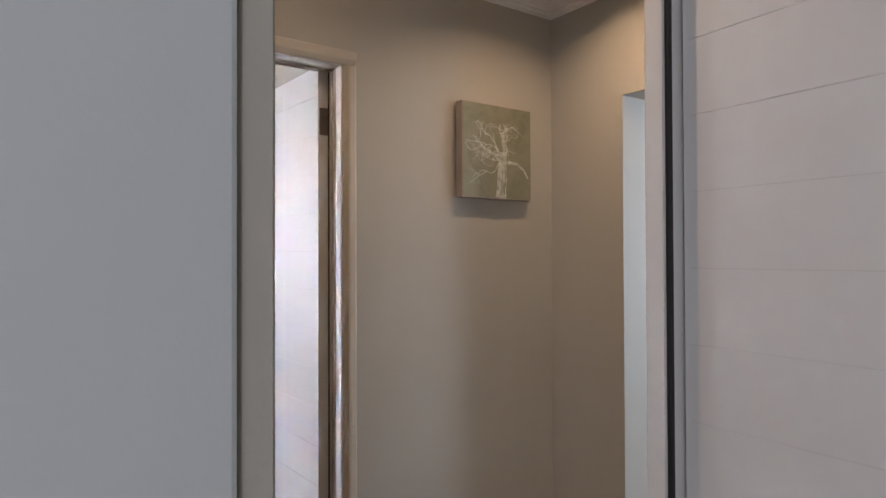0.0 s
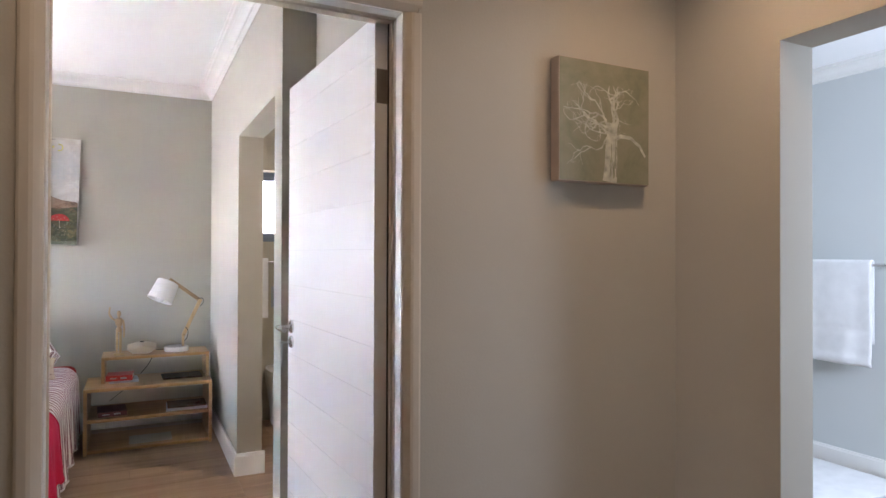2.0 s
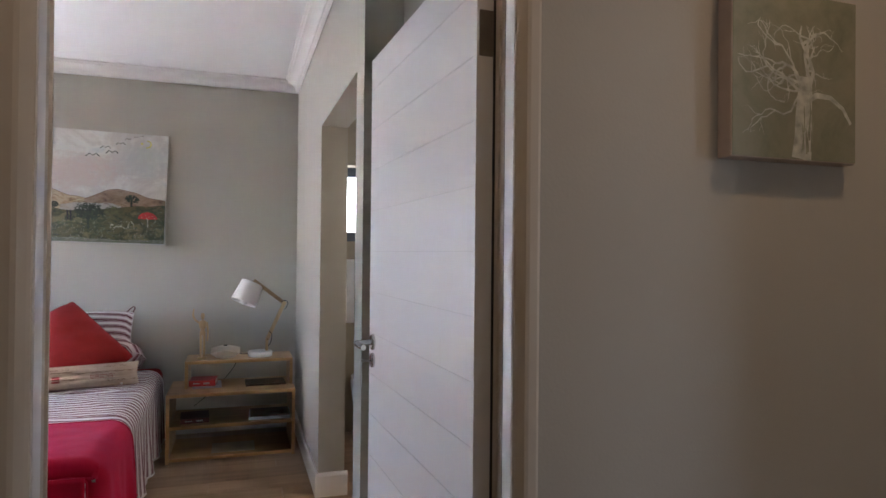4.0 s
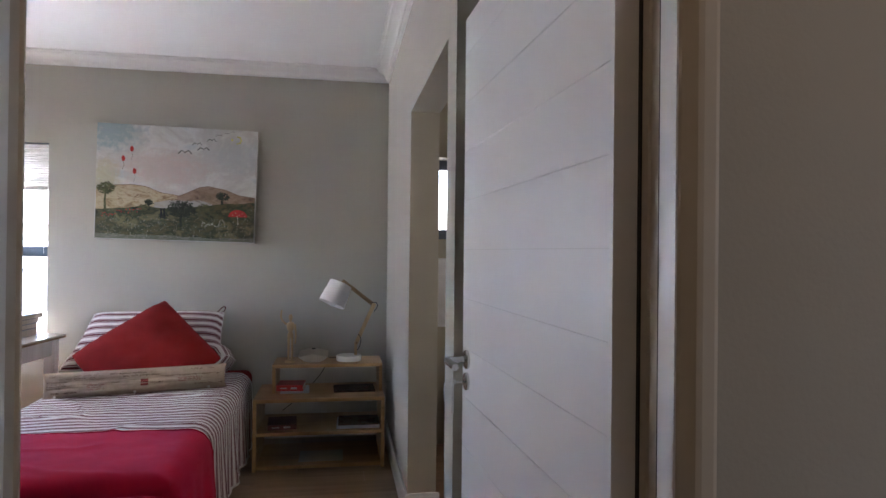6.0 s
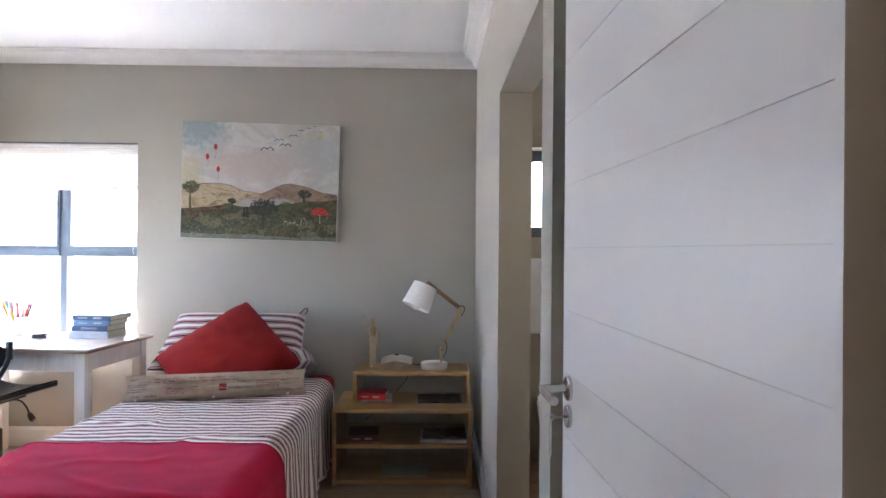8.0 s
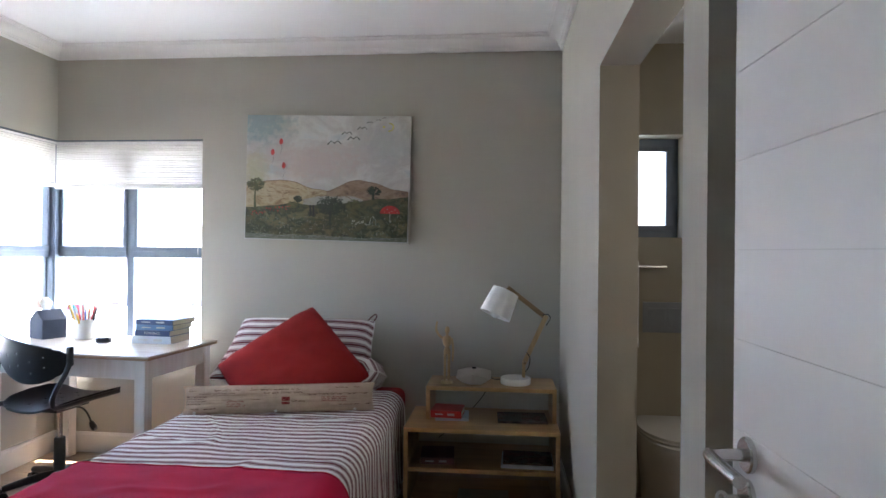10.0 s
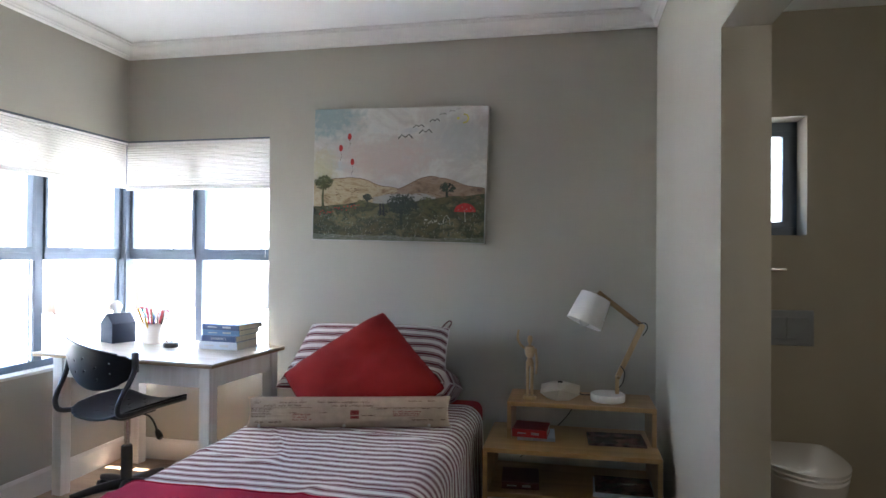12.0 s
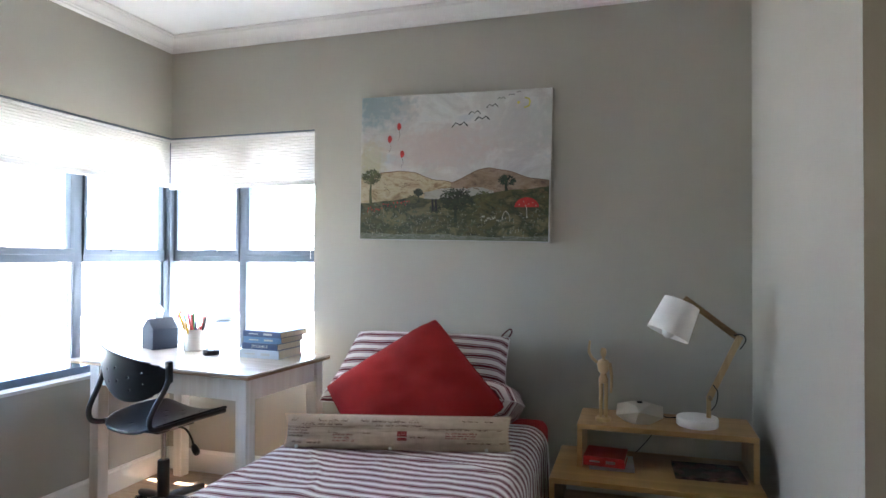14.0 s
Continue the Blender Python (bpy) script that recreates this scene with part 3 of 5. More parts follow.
for z in (0.22, 1.86):
    bm = bmesh.new()
    add_box(bm, 0.006, 0.036, -0.0022, 0, z - 0.05, z + 0.05)
    add_rod(bm, (0.048, -0.006, z - 0.052), (0.048, -0.006, z + 0.052), 0.0065, seg=10)
    add_box(bm, 0.036, 0.046, -0.0035, -0.001, z - 0.05, z + 0.05)
    part("hinge", bm, M["hinge"], leaf, "dull bronze butt hinge", True)

leaf1 = plank_door("door_first_room", 0.80, 2.04, 1.34, 0.1455, "white plank-faced door standing open beside the camera's start", pose(0.185, -5.240, 0, 0, 0, 177.5) @ pose(-0.04, 0, 0))

fr1 = thing("door_frame_1", "greige painted steel frame of the first doorway with black rubber seals", "door frame")
fr1["kind"] = "structure"
part("jamb", extrude_profile(bmesh.new(), [(-0.733, -5.444), (-0.728, -5.448), (-0.703, -5.448), (-0.700, -5.445), (-0.700, -5.396), (-0.686, -5.396), (-0.686, -5.30), (-0.733, -5.30)], "z", 0, 2.05), M["wall"], fr1)
part("seal_gap_shade", box(-0.6995, -0.6865, -5.404, -5.3965, 0, 2.05, 0.002), M["seal_gap_shade"], fr1, "black strip: rubber seals at the first doorway, gap shade at the bedroom's")
part("jamb", extrude_profile(bmesh.new(), [(0.139, -5.225), (0.139, -5.187), (0.143, -5.183), (0.30, -5.183), (0.30, -5.30), (0.235, -5.30), (0.235, -5.225)], "z", 0, 2.05), M["trim"], fr1, "white painted jamb")
part("seal_gap_shade", box(0.146, 0.157, -5.236, -5.2255, 0, 2.05, 0.002), M["seal_gap_shade"], fr1, "black strip: rubber seals at the first doorway, gap shade at the bedroom's")
part("head", box(-0.79, 0.30, -5.42, -5.30, 2.05, 2.10, 0.004), M["steel"], fr1)


# ---- bed ----
def cloth_uv(bm):
    return bm.loops.layers.uv.verify()


def shell_grid(bm, nu, nv, fn, uvfn=None):
    """A grid of points fn(u, v), u and v from 0 to 1, with a second channel of cloth metres."""
    vs = [[bm.verts.new(fn(i / nu, j / nv)) for j in range(nv + 1)] for i in range(nu + 1)]
    lay = bm.loops.layers.uv.verify()
    for i in range(nu):
        for j in range(nv):
            idx = ((i, j), (i + 1, j), (i + 1, j + 1), (i, j + 1))
            try:
                f = bm.faces.new([vs[a][b] for a, b in idx])
            except ValueError:
                continue
            if uvfn:
                for lp, (a, b) in zip(f.loops, idx):
                    lp[lay].uv = uvfn(a / nu, b / nv)
    return vs


BX0, BX1, BY0, BY1, BZ = -2.04, -0.945, -2.32, -0.10, 0.535
bed = thing("bed", "made-up single bed with a red valance on a low base", "bed")
part("base", box(BX0 + 0.06, BX1 - 0.06, BY0 + 0.05, BY1, 0.04, 0.28, 0.02), M["maroon"], bed)
part("mattress", box(BX0 + 0.02, BX1 - 0.012, BY0 + 0.05, BY1, 0.28, BZ - 0.006, 0.05, 4), M["red"], bed, "red fitted sheet over the mattress", True)
for lx in (BX0 + 0.10, BX1 - 0.10):
    for ly in (BY0 + 0.1, BY1 - 0.08):
        part("foot", box(lx - 0.03, lx + 0.03, ly - 0.03, ly + 0.03, 0, 0.04), M["black"], bed)


def drape(x0, x1, y0, y1, top, hem, swell, phase, thick, seed=0.0, zig=0.0):
    """The section of a cloth over the bed from hem to hem; u along the section, v along the bed."""
    half = (x1 - x0) / 2
    side = top - hem
    total = 2 * half + 2 * side

    def fn(u, v):
        s = u * total
        y = y0 + (y1 - y0) * v
        if s < side:
            x, z = x0, hem + s
            k = -1
        elif s > total - side:
            x, z = x1, hem + (total - s)
            k = 1
        else:
            x, z, k = x0 + s - side, top, 0
        r = 0.085
        a = 0.0 if k == 0 else math.pi / 2
        dl, dr = x - x0, x1 - x
        if k == 0:
            d = min(dl, dr)
            if d < r:
                a = (r - d) / r * math.pi / 4
                z = top - r + r * math.cos(a)
                x = x1 - r + r * math.sin(a) if dr < dl else x0 + r - r * math.sin(a)
        else:
            d = top - z
            if d < r:
                a = math.pi / 2 - (r - d) / r * math.pi / 4
                x, z = x + k * (r * math.sin(a) - r), top - r + r * math.cos(a)
            fall = max(0.0, (top - z - 0.05) / max(side, 0.01))
            x += k * (swell * fall + 0.014 * fall * math.sin(y * 17 + phase) + 0.010 * fall * math.sin(y * 41 + phase * 2))
        d = y - y0
        if d < 0.07:
            c = 0.07 - math.sqrt(max(0.0, 0.07 ** 2 - (0.07 - d) ** 2))
            if k:
                x -= k * c
            z = min(z, top - c)
        if k == 0:
            ridge = noise.noise(Vector((x * 1.8 + y * 2.6, y * 1.1 - x * 0.7, 9)))
            z += 0.008 * max(0.0, 1 - abs(ridge) * 9) ** 2
        if k and zig:
            low = max(0.0, 1 - (z - hem) / 0.05)
            z += zig * low * (abs((y * 16) % 1 - 0.5) * 2)
        z += 0.006 * noise.noise(Vector((x * 4, y * 4, 0))) + 0.003 * noise.noise(Vector((x * 13, y * 13, 3)))
        z += thick * max(math.cos(a), 0.0)
        side_way = k if k else (1 if dr < dl else -1)
        x += side_way * thick * math.sin(a)
        return (x, y, z)

    def uvfn(u, v):
        return (y0 + (y1 - y0) * v + 0.004 * math.sin(u * 9), u * total)

    return fn, uvfn


def foot_fall(ob, x0, x1, y0, top, hem, thick, mat, seed):
    def fn(u, v):
        x = x0 + 0.055 + (x1 - x0 - 0.11) * u
        z = top - 0.06 + thick - (top - 0.06 - hem) * v
        y = y0 - thick - 0.014 * v * (1 + math.sin(x * 19 + seed)) + 0.004
        return (x, y, z)
    bm = bmesh.new()
    shell_grid(bm, 60, 14, fn, lambda u, v: (y0 - v * (top - hem), u * (x1 - x0)))
    fall = part("foot_fall", bm, mat, ob, smooth=True)
    md = fall.modifiers.new("thickness", "SOLIDIFY")
    md.thickness, md.offset = 0.008, 0


def cloth_thing(name, fn, uvfn, nu, nv, mat, label, category, thick):
    ob = thing(name, label, category)
    bm = bmesh.new()
    shell_grid(bm, nu, nv, fn, uvfn)
    cv = part("cover", bm, mat, ob, smooth=True)
    md = cv.modifiers.new("thickness", "SOLIDIFY")
    md.thickness, md.offset = thick, -1
    for u in (0.0, 1.0):
        bm = bmesh.new()
        add_path(bm, [fn(u, k / 40) for k in range(41)], thick * 0.55, 6, 2)
        part("hem", bm, mat, ob, smooth=True)
    for v in (0.0, 1.0):
        bm = bmesh.new()
        add_path(bm, [fn(k / 60, v) for k in range(61)], thick * 0.55, 6, 2)
        part("hem", bm, mat, ob, smooth=True)
    return ob


fn, uvfn = drape(BX0, BX1, BY0, -0.33, BZ, 0.06, 0.018, 0.4, 0.006)
quilt = cloth_thing("quilt", fn, uvfn, 120, 110, M["ticking"], "white quilt with maroon ticking stripes draped over the bed", "bedding", 0.012)
foot_fall(quilt, BX0, BX1, BY0, BZ, 0.06, 0.006, M["ticking"], 0.4)
fn, uvfn = drape(BX0, BX1, BY0 - 0.012, -1.72, BZ, 0.20, 0.022, 0.4, 0.020, 5.0, 0.016)
throw = cloth_thing("throw", fn, uvfn, 110, 40, M["throw"], "crimson wool throw folded across the foot of the bed", "bedding", 0.008)
foot_fall(throw, BX0, BX1, BY0 - 0.012, BZ, 0.20, 0.016, M["throw"], 1.1)


def pillow(name, w, h, d, m, mat, label, category, pinch=0.12, power=0.5, nose=0.0, seed=0.0, vp=4, soft=0.0, flare=0.0, up=4):
    """A stuffed case in the xz plane, w wide, h high and d deep, with drawn-in sides and pointed corners."""
    bm = bmesh.new()
    lay = bm.loops.layers.uv.verify()
    n = 28
    for s in (1, -1):
        vs = []
        for i in range(n + 1):
            row = []
            for j in range(n + 1):
                u, v = i / n * 2 - 1, j / n * 2 - 1
                full = max(0.0, (1 - abs(u) ** up) * (1 - abs(v) ** vp)) ** power
                x = u * w / 2 * (1 - pinch * (1 - v * v) * abs(u) ** 2 * 0.5)
                z = v * h / 2 * (1 - pinch * (1 - u * u) * abs(v) ** 2 * 0.5)
                x, z = x * (1 - soft * v ** 6) * (1 - (flare * v if u < 0 else 0.2 * flare * v)), z * (1 - soft * u ** 6)
                wr = 0.014 * noise.noise(Vector((u * 3, v * 3, seed + s))) + 0.006 * noise.noise(Vector((u * 9, v * 9, seed)))
                row.append(bm.verts.new((x, s * (d / 2 * full + wr * full), z)))
            vs.append(row)
        for i in range(n):
            for j in range(n):
                f = bm.faces.new((vs[i][j], vs[i + 1][j], vs[i + 1][j + 1], vs[i][j + 1]))
                for lp, (a, b) in zip(f.loops, ((i, j), (i + 1, j), (i + 1, j + 1), (i, j + 1))):
                    lp[lay].uv = (b / n * h + nose, a / n * w)
    bmesh.ops.remove_doubles(bm, verts=bm.verts[:], dist=0.0004)
    ob = thing(name, label, category, m)
    part("cover", bm, mat, ob, smooth=True)
    ring = []
    for i in range(4 * 14):
        side, q = divmod(i, 14)
        a = q / 14 * 2 - 1
        u, v = ((a, -1), (1, a), (-a, 1), (-1, -a))[side]
        ring.append((u * w / 2 * (1 - pinch * (1 - v * v) * abs(u) ** 2 * 0.5) * (1 - soft * v ** 6) * (1 - (flare * v if u < 0 else 0.2 * flare * v)), 0, v * h / 2 * (1 - pinch * (1 - u * u) * abs(v) ** 2 * 0.5) * (1 - soft * u ** 6)))
    bm = bmesh.new()
    add_path(bm, ring + ring[:1], 0.0028, 6, 2)
    part("piping", bm, mat, ob, smooth=True)
    return ob


pillow("pillow", 0.96, 0.45, 0.19, pose(-1.535, -0.34, 0.648, 72, 0, -1), M["ticking"], "flat white pillow with maroon ticking stripes lying on the bed", "pillow", 0.0, 0.5, seed=2.0, vp=6, soft=0.20, up=8)
back_pillow = pillow("pillow", 0.94, 0.42, 0.20, pose(-1.605, -0.23, 0.762, -33, 0, 1.5), M["ticking"], "white pillow with maroon ticking stripes propped against the wall", "pillow", 0.11, 0.42, seed=7.0, nose=0.02, soft=0.03, flare=0.15)
part("tie", add_path(bmesh.new(), [(0.40, -0.004, 0.200), (0.425, -0.006, 0.232), (0.446, -0.004, 0.250), (0.455, 0.0, 0.236), (0.440, 0.004, 0.206)], 0.004, 8), M["maroon"], back_pillow, "small dark fabric tie", True)
pillow("cushion", 0.640, 0.640, 0.20, pose(-1.533, -0.575, 0.702, -42, 0, 0) @ pose(0, 0, 0, 0, 47.5, 0), M["red"], "plain red square cushion stood on one corner against the pillows", "cushion", 0.035, 0.55, seed=4.0, soft=0.03)
bol = pillow("bolster", 0.965, 0.146, 0.126, pose(-1.505, -0.83, 0.603, -14, 0, 14), M["linen"], "long linen bolster printed with brown script and a red stamp", "cushion", 0.05, 0.5, seed=9.0, vp=2)


def script_on(parent, w, h, d, seed=9.0):
    """Unreadable script as thin wavy strokes with a square stamp, on the front of the bolster."""
    rnd = random.Random(5)

    def yy(px, pz):
        u, v = px / (w / 2), pz / (h / 2)
        full = max(0.0, (1 - u ** 4) * (1 - v * v)) ** 0.5
        wr = 0.014 * noise.noise(Vector((u * 3, v * 3, seed - 1))) + 0.006 * noise.noise(Vector((u * 9, v * 9, seed)))
        return -(d / 2 * full + wr * full) - 0.0016

    def line(bm, pts, t):
        row = []
        for a, b in pts:
            row.append((bm.verts.new((a, yy(a, b - t), b - t)), bm.verts.new((a, yy(a, b + t), b + t))))
        for p, q in zip(row, row[1:]):
            bm.faces.new((p[0], q[0], q[1], p[1]))

    def script(bm, x0, x1, z, size, t, fill=1.0):
        """A row of joined-up letters: loops of uneven height with gaps between the words."""
        x = x0
        while x < x1:
            ln = min(rnd.uniform(1.6, 5.0) * size, x1 - x)
            if rnd.random() < fill and ln > size:
                pts, k, n = [], 0, int(ln / (size * 0.28)) + 1
                for k in range(n + 1):
                    tall = size * (0.5 if rnd.random() < 0.72 else 1.15)
                    pts.append((x + ln * k / n, z + (tall if k % 2 else rnd.uniform(-0.25, 0.05) * size)))
                line(bm, pts, t * 1.6)
            x += ln + rnd.uniform(0.5, 1.3) * size

    bm = bmesh.new()
    for x0, x1, z, size, t, fill in ((-0.45, 0.02, 0.045, 0.009, 0.0010, 0.8), (-0.40, -0.22, 0.030, 0.009, 0.0010, 0.8), (-0.46, -0.36, 0.016, 0.005, 0.0010, 1.0), (-0.46, -0.37, 0.006, 0.005, 0.0010, 1.0),
                                     (-0.46, -0.36, -0.006, 0.005, 0.0010, 1.0), (-0.46, -0.39, -0.018, 0.005, 0.0010, 1.0), (-0.30, -0.10, -0.002, 0.006, 0.0008, 0.6), (-0.08, 0.12, 0.028, 0.011, 0.0011, 0.9),
                                     (-0.10, 0.10, 0.044, 0.010, 0.0010, 0.7), (0.06, 0.13, -0.016, 0.008, 0.0010, 1.0), (0.14, 0.46, 0.016, 0.006, 0.0008, 0.7), (0.28, 0.45, 0.050, 0.006, 0.0008, 0.8),
                                     (-0.44, -0.30, -0.044, 0.007, 0.0013, 0.9), (0.30, 0.46, -0.036, 0.006, 0.0009, 0.7)):
        script(bm, x0, x1, z, size, t, fill)
    for i in range(9):
        x = 0.14 + i * 0.018 + rnd.uniform(-0.004, 0.004)
        line(bm, [(x, 0.058), (x + 0.001, 0.040), (x, 0.022)], 0.0008)
    line(bm, [(0.10 + 0.01 * i, 0.021) for i in range(36)], 0.0006)
    line(bm, [(-0.46 + 0.01 * i, 0.023) for i in range(30)], 0.0006)
    tagged(part("printed_script", bm, M["ink"], parent, "brown printed script"), "brown printed script", kind="stuff")
    bm = bmesh.new()
    for z in (0.002, -0.008, -0.017):
        script(bm, 0.21, 0.34, z, 0.005, 0.0010, 1.0)
    for z in (-0.010, -0.022, -0.034):
        script(bm, -0.26, -0.17, z, 0.007, 0.0010, 0.9)
    tagged(part("red_script", bm, M["stamp"], parent, "faded red printed script"), "faded red printed script", kind="stuff")
    bm = bmesh.new()
    for k in range(9):
        if k not in (3,):
            line(bm, [(0.010 + 0.004 * i, -0.026 + 0.0042 * k) for i in range(11)], 0.0020)
    part("printed_stamp", bm, M["stamp"], parent, "faded red printed stamp")
    for x in (-0.42, -0.02, 0.38):
        bm = add_turn(bmesh.new(), [(0, 0), (0.007, 0), (0.008, 0.003), (0.005, 0.005), (0, 0.004)], 14, m=Matrix.Translation((x, yy(x, -0.060) - 0.001, -0.060)) @ Euler((radians(90), 0, 0)).to_matrix().to_4x4())
        part("button", bm, M["enamel"], parent, "small white button", True)


script_on(bol, 0.965, 0.146, 0.126)


# ---- pictures ----
def canvas(name, x0, x1, z0, z1, y_face, depth, label, edge="canvas_edge"):
    ob = thing(name, label, "painting")
    part("stretched_canvas", box(x0, x1, y_face + 0.0012, y_face + depth, z0, z1, 0.003), M[edge], ob)
    part("painted_face", box(x0 + 0.003, x1 - 0.003, y_face, y_face + 0.0011, z0 + 0.003, z1 - 0.003), M[name + "_ground"], ob)
    return ob


def mottled(name, cols, scale=6.0, stretch=1.0, fine=350, rough=0.7, dots=None, lo=0.32, hi=0.68):
    """Brushed paint: several colours laid over one another by a distorted noise, at two scales."""
    m = material(name, cols[0], rough, scale=scale, fine=fine, bump=0.35)
    nt = m.node_tree
    n, l = nt.nodes, nt.links
    tc = n.new("ShaderNodeTexCoord")
    mp = n.new("ShaderNodeMapping")
    mp.inputs["Scale"].default_value = (1.0, 1.0, stretch)
    l.new(tc.outputs["Object"], mp.inputs["Vector"])
    nz = n.new("ShaderNodeTexNoise")
    nz.inputs["Scale"].default_value = scale
    nz.inputs["Detail"].default_value = 9
    nz.inputs["Roughness"].default_value = 0.66
    nz.inputs["Distortion"].default_value = 0.5
    l.new(mp.outputs[0], nz.inputs["Vector"])
    rp = n.new("ShaderNodeValToRGB")
    el = rp.color_ramp.elements
    for k, c in enumerate(cols):
        p = lo + (hi - lo) * k / (len(cols) - 1)
        if k < 2:
            el[k].position = p if k == 0 else hi
            el[k].color = (*(c if k == 0 else cols[-1]), 1)
    for k in range(1, len(cols) - 1):
        e = el.new(lo + (hi - lo) * k / (len(cols) - 1))
        e.color = (*cols[k], 1)
    l.new(nz.outputs[0], rp.inputs[0])
    l.new(rp.outputs[0], n["Principled BSDF"].inputs["Base Color"])
    if dots:
        sc, thr, c = dots
        sp = n.new("ShaderNodeTexNoise")
        sp.inputs["Scale"].default_value = sc
        sp.inputs["Detail"].default_value = 3
        l.new(mp.outputs[0], sp.inputs["Vector"])
        mr = n.new("ShaderNodeMapRange")
        mr.inputs["From Min"].default_value, mr.inputs["From Max"].default_value = thr, thr + 0.06
        l.new(sp.outputs[0], mr.inputs["Value"])
        mix_over(m, mr.outputs[0], c)
    return m


def patch_over(m, x, z, rx, rz, color, strength=1.0, wobble=0.6):
    """A broad soft-edged field of another paint round one place."""
    nt = m.node_tree
    n, l = nt.nodes, nt.links
    tc = n.new("ShaderNodeTexCoord")
    mp = n.new("ShaderNodeMapping")
    mp.inputs["Location"].default_value = (-x / rx, 0, -z / rz)
    mp.inputs["Scale"].default_value = (1 / rx, 0.0, 1 / rz)
    l.new(tc.outputs["Object"], mp.inputs["Vector"])
    ln = n.new("ShaderNodeVectorMath")
    ln.operation = "LENGTH"
    l.new(mp.outputs[0], ln.inputs[0])
    nz = n.new("ShaderNodeTexNoise")
    nz.inputs["Scale"].default_value = 26
    nz.inputs["Detail"].default_value = 6
    l.new(tc.outputs["Object"], nz.inputs["Vector"])
    ad = n.new("ShaderNodeMath")
    ad.operation = "MULTIPLY_ADD"
    ad.inputs[1].default_value = wobble * 2.5
    l.new(nz.outputs[0], ad.inputs[0])
    l.new(ln.outputs["Value"], ad.inputs[2])
    mr = n.new("ShaderNodeMapRange")
    mr.inputs["From Min"].default_value, mr.inputs["From Max"].default_value = 1.15 + wobble, 0.55 + wobble
    mr.inputs["To Max"].default_value = strength
    l.new(ad.outputs[0], mr.inputs["Value"])
    mix_over(m, mr.outputs[0], color)


PX0, PX1, PZ0, PZ1 = -2.044, -0.955, 1.435, 2.252
M["painting_landscape_ground"] = mottled("landscape_sky", ((0.38, 0.41, 0.41), (0.49, 0.485, 0.455), (0.46, 0.44, 0.40), (0.56, 0.555, 0.51), (0.43, 0.465, 0.47)), 2.6, 1.5)
patch_over(M["painting_landscape_ground"], PX0 + 0.10, PZ1 - 0.04, 0.24, 0.18, (0.24, 0.32, 0.33), 0.85)
patch_over(M["painting_landscape_ground"], PX0 + 0.07, PZ1 - 0.36, 0.12, 0.14, (0.42, 0.38, 0.18), 0.6)
patch_over(M["painting_landscape_ground"], PX0 + 0.45, PZ1 - 0.30, 0.40, 0.15, (0.50, 0.40, 0.35), 0.7)
patch_over(M["painting_landscape_ground"], PX1 - 0.13, PZ1 - 0.20, 0.20, 0.16, (0.40, 0.42, 0.41), 0.6)
land = canvas("painting_landscape", PX0, PX1, PZ0, PZ1, -0.042, 0.040, "unframed canvas of brown hills, trees and red balloons on the wall over the bed")
PY = -0.0445


LAYER = [0]


def lift(y):
    """A little more paint with each stroke, so that no two lie in one plane."""
    LAYER[0] = (LAYER[0] + 1) % 97
    return y - 0.000004 * LAYER[0]


def blot(bm, cx, cz, rx, rz, y, rough=0.15, seed=0, n=28):
    y = lift(y)
    rnd = random.Random(seed)
    ph = [rnd.uniform(0, 6.28) for _ in range(3)]
    pts = []
    for i in range(n):
        a = 6.28318 * i / n
        k = 1 + rough * (math.sin(3 * a + ph[0]) * 0.4 + math.sin(7 * a + ph[1]) * 0.35 + math.sin(11 * a + ph[2]) * 0.3)
        pts.append(bm.verts.new((cx + rx * k * math.cos(a), y, cz + rz * k * math.sin(a))))
    bm.faces.new(pts)
    return bm


def stroke(bm, pts, r, y):
    """A flat brush stroke through (x, z) points; r may be a pair from start to end."""
    y = lift(y)
    r0, r1 = r if isinstance(r, tuple) else (r, r)
    L = len(pts)
    row = []
    for i, (x, z) in enumerate(pts):
        x0, z0 = pts[max(i - 1, 0)]
        x1, z1 = pts[min(i + 1, L - 1)]
        d = math.hypot(x1 - x0, z1 - z0) or 1
        nx, nz = -(z1 - z0) / d, (x1 - x0) / d
        w = r0 + (r1 - r0) * i / max(L - 1, 1)
        row.append((bm.verts.new((x + nx * w, y, z + nz * w)), bm.verts.new((x - nx * w, y, z - nz * w))))
    for a, b in zip(row, row[1:]):
        bm.faces.new((a[0], b[0], b[1], a[1]))
    return bm


def paint(name, c, amount=0.15, scale=25):
    return material(name, c, 0.7, scale=scale, amount=amount, fine=350, bump=0.3)


def lx(u):
    return PX0 + (PX1 - PX0) * u


def lz(v):
    return PZ1 - (PZ1 - PZ0) * v


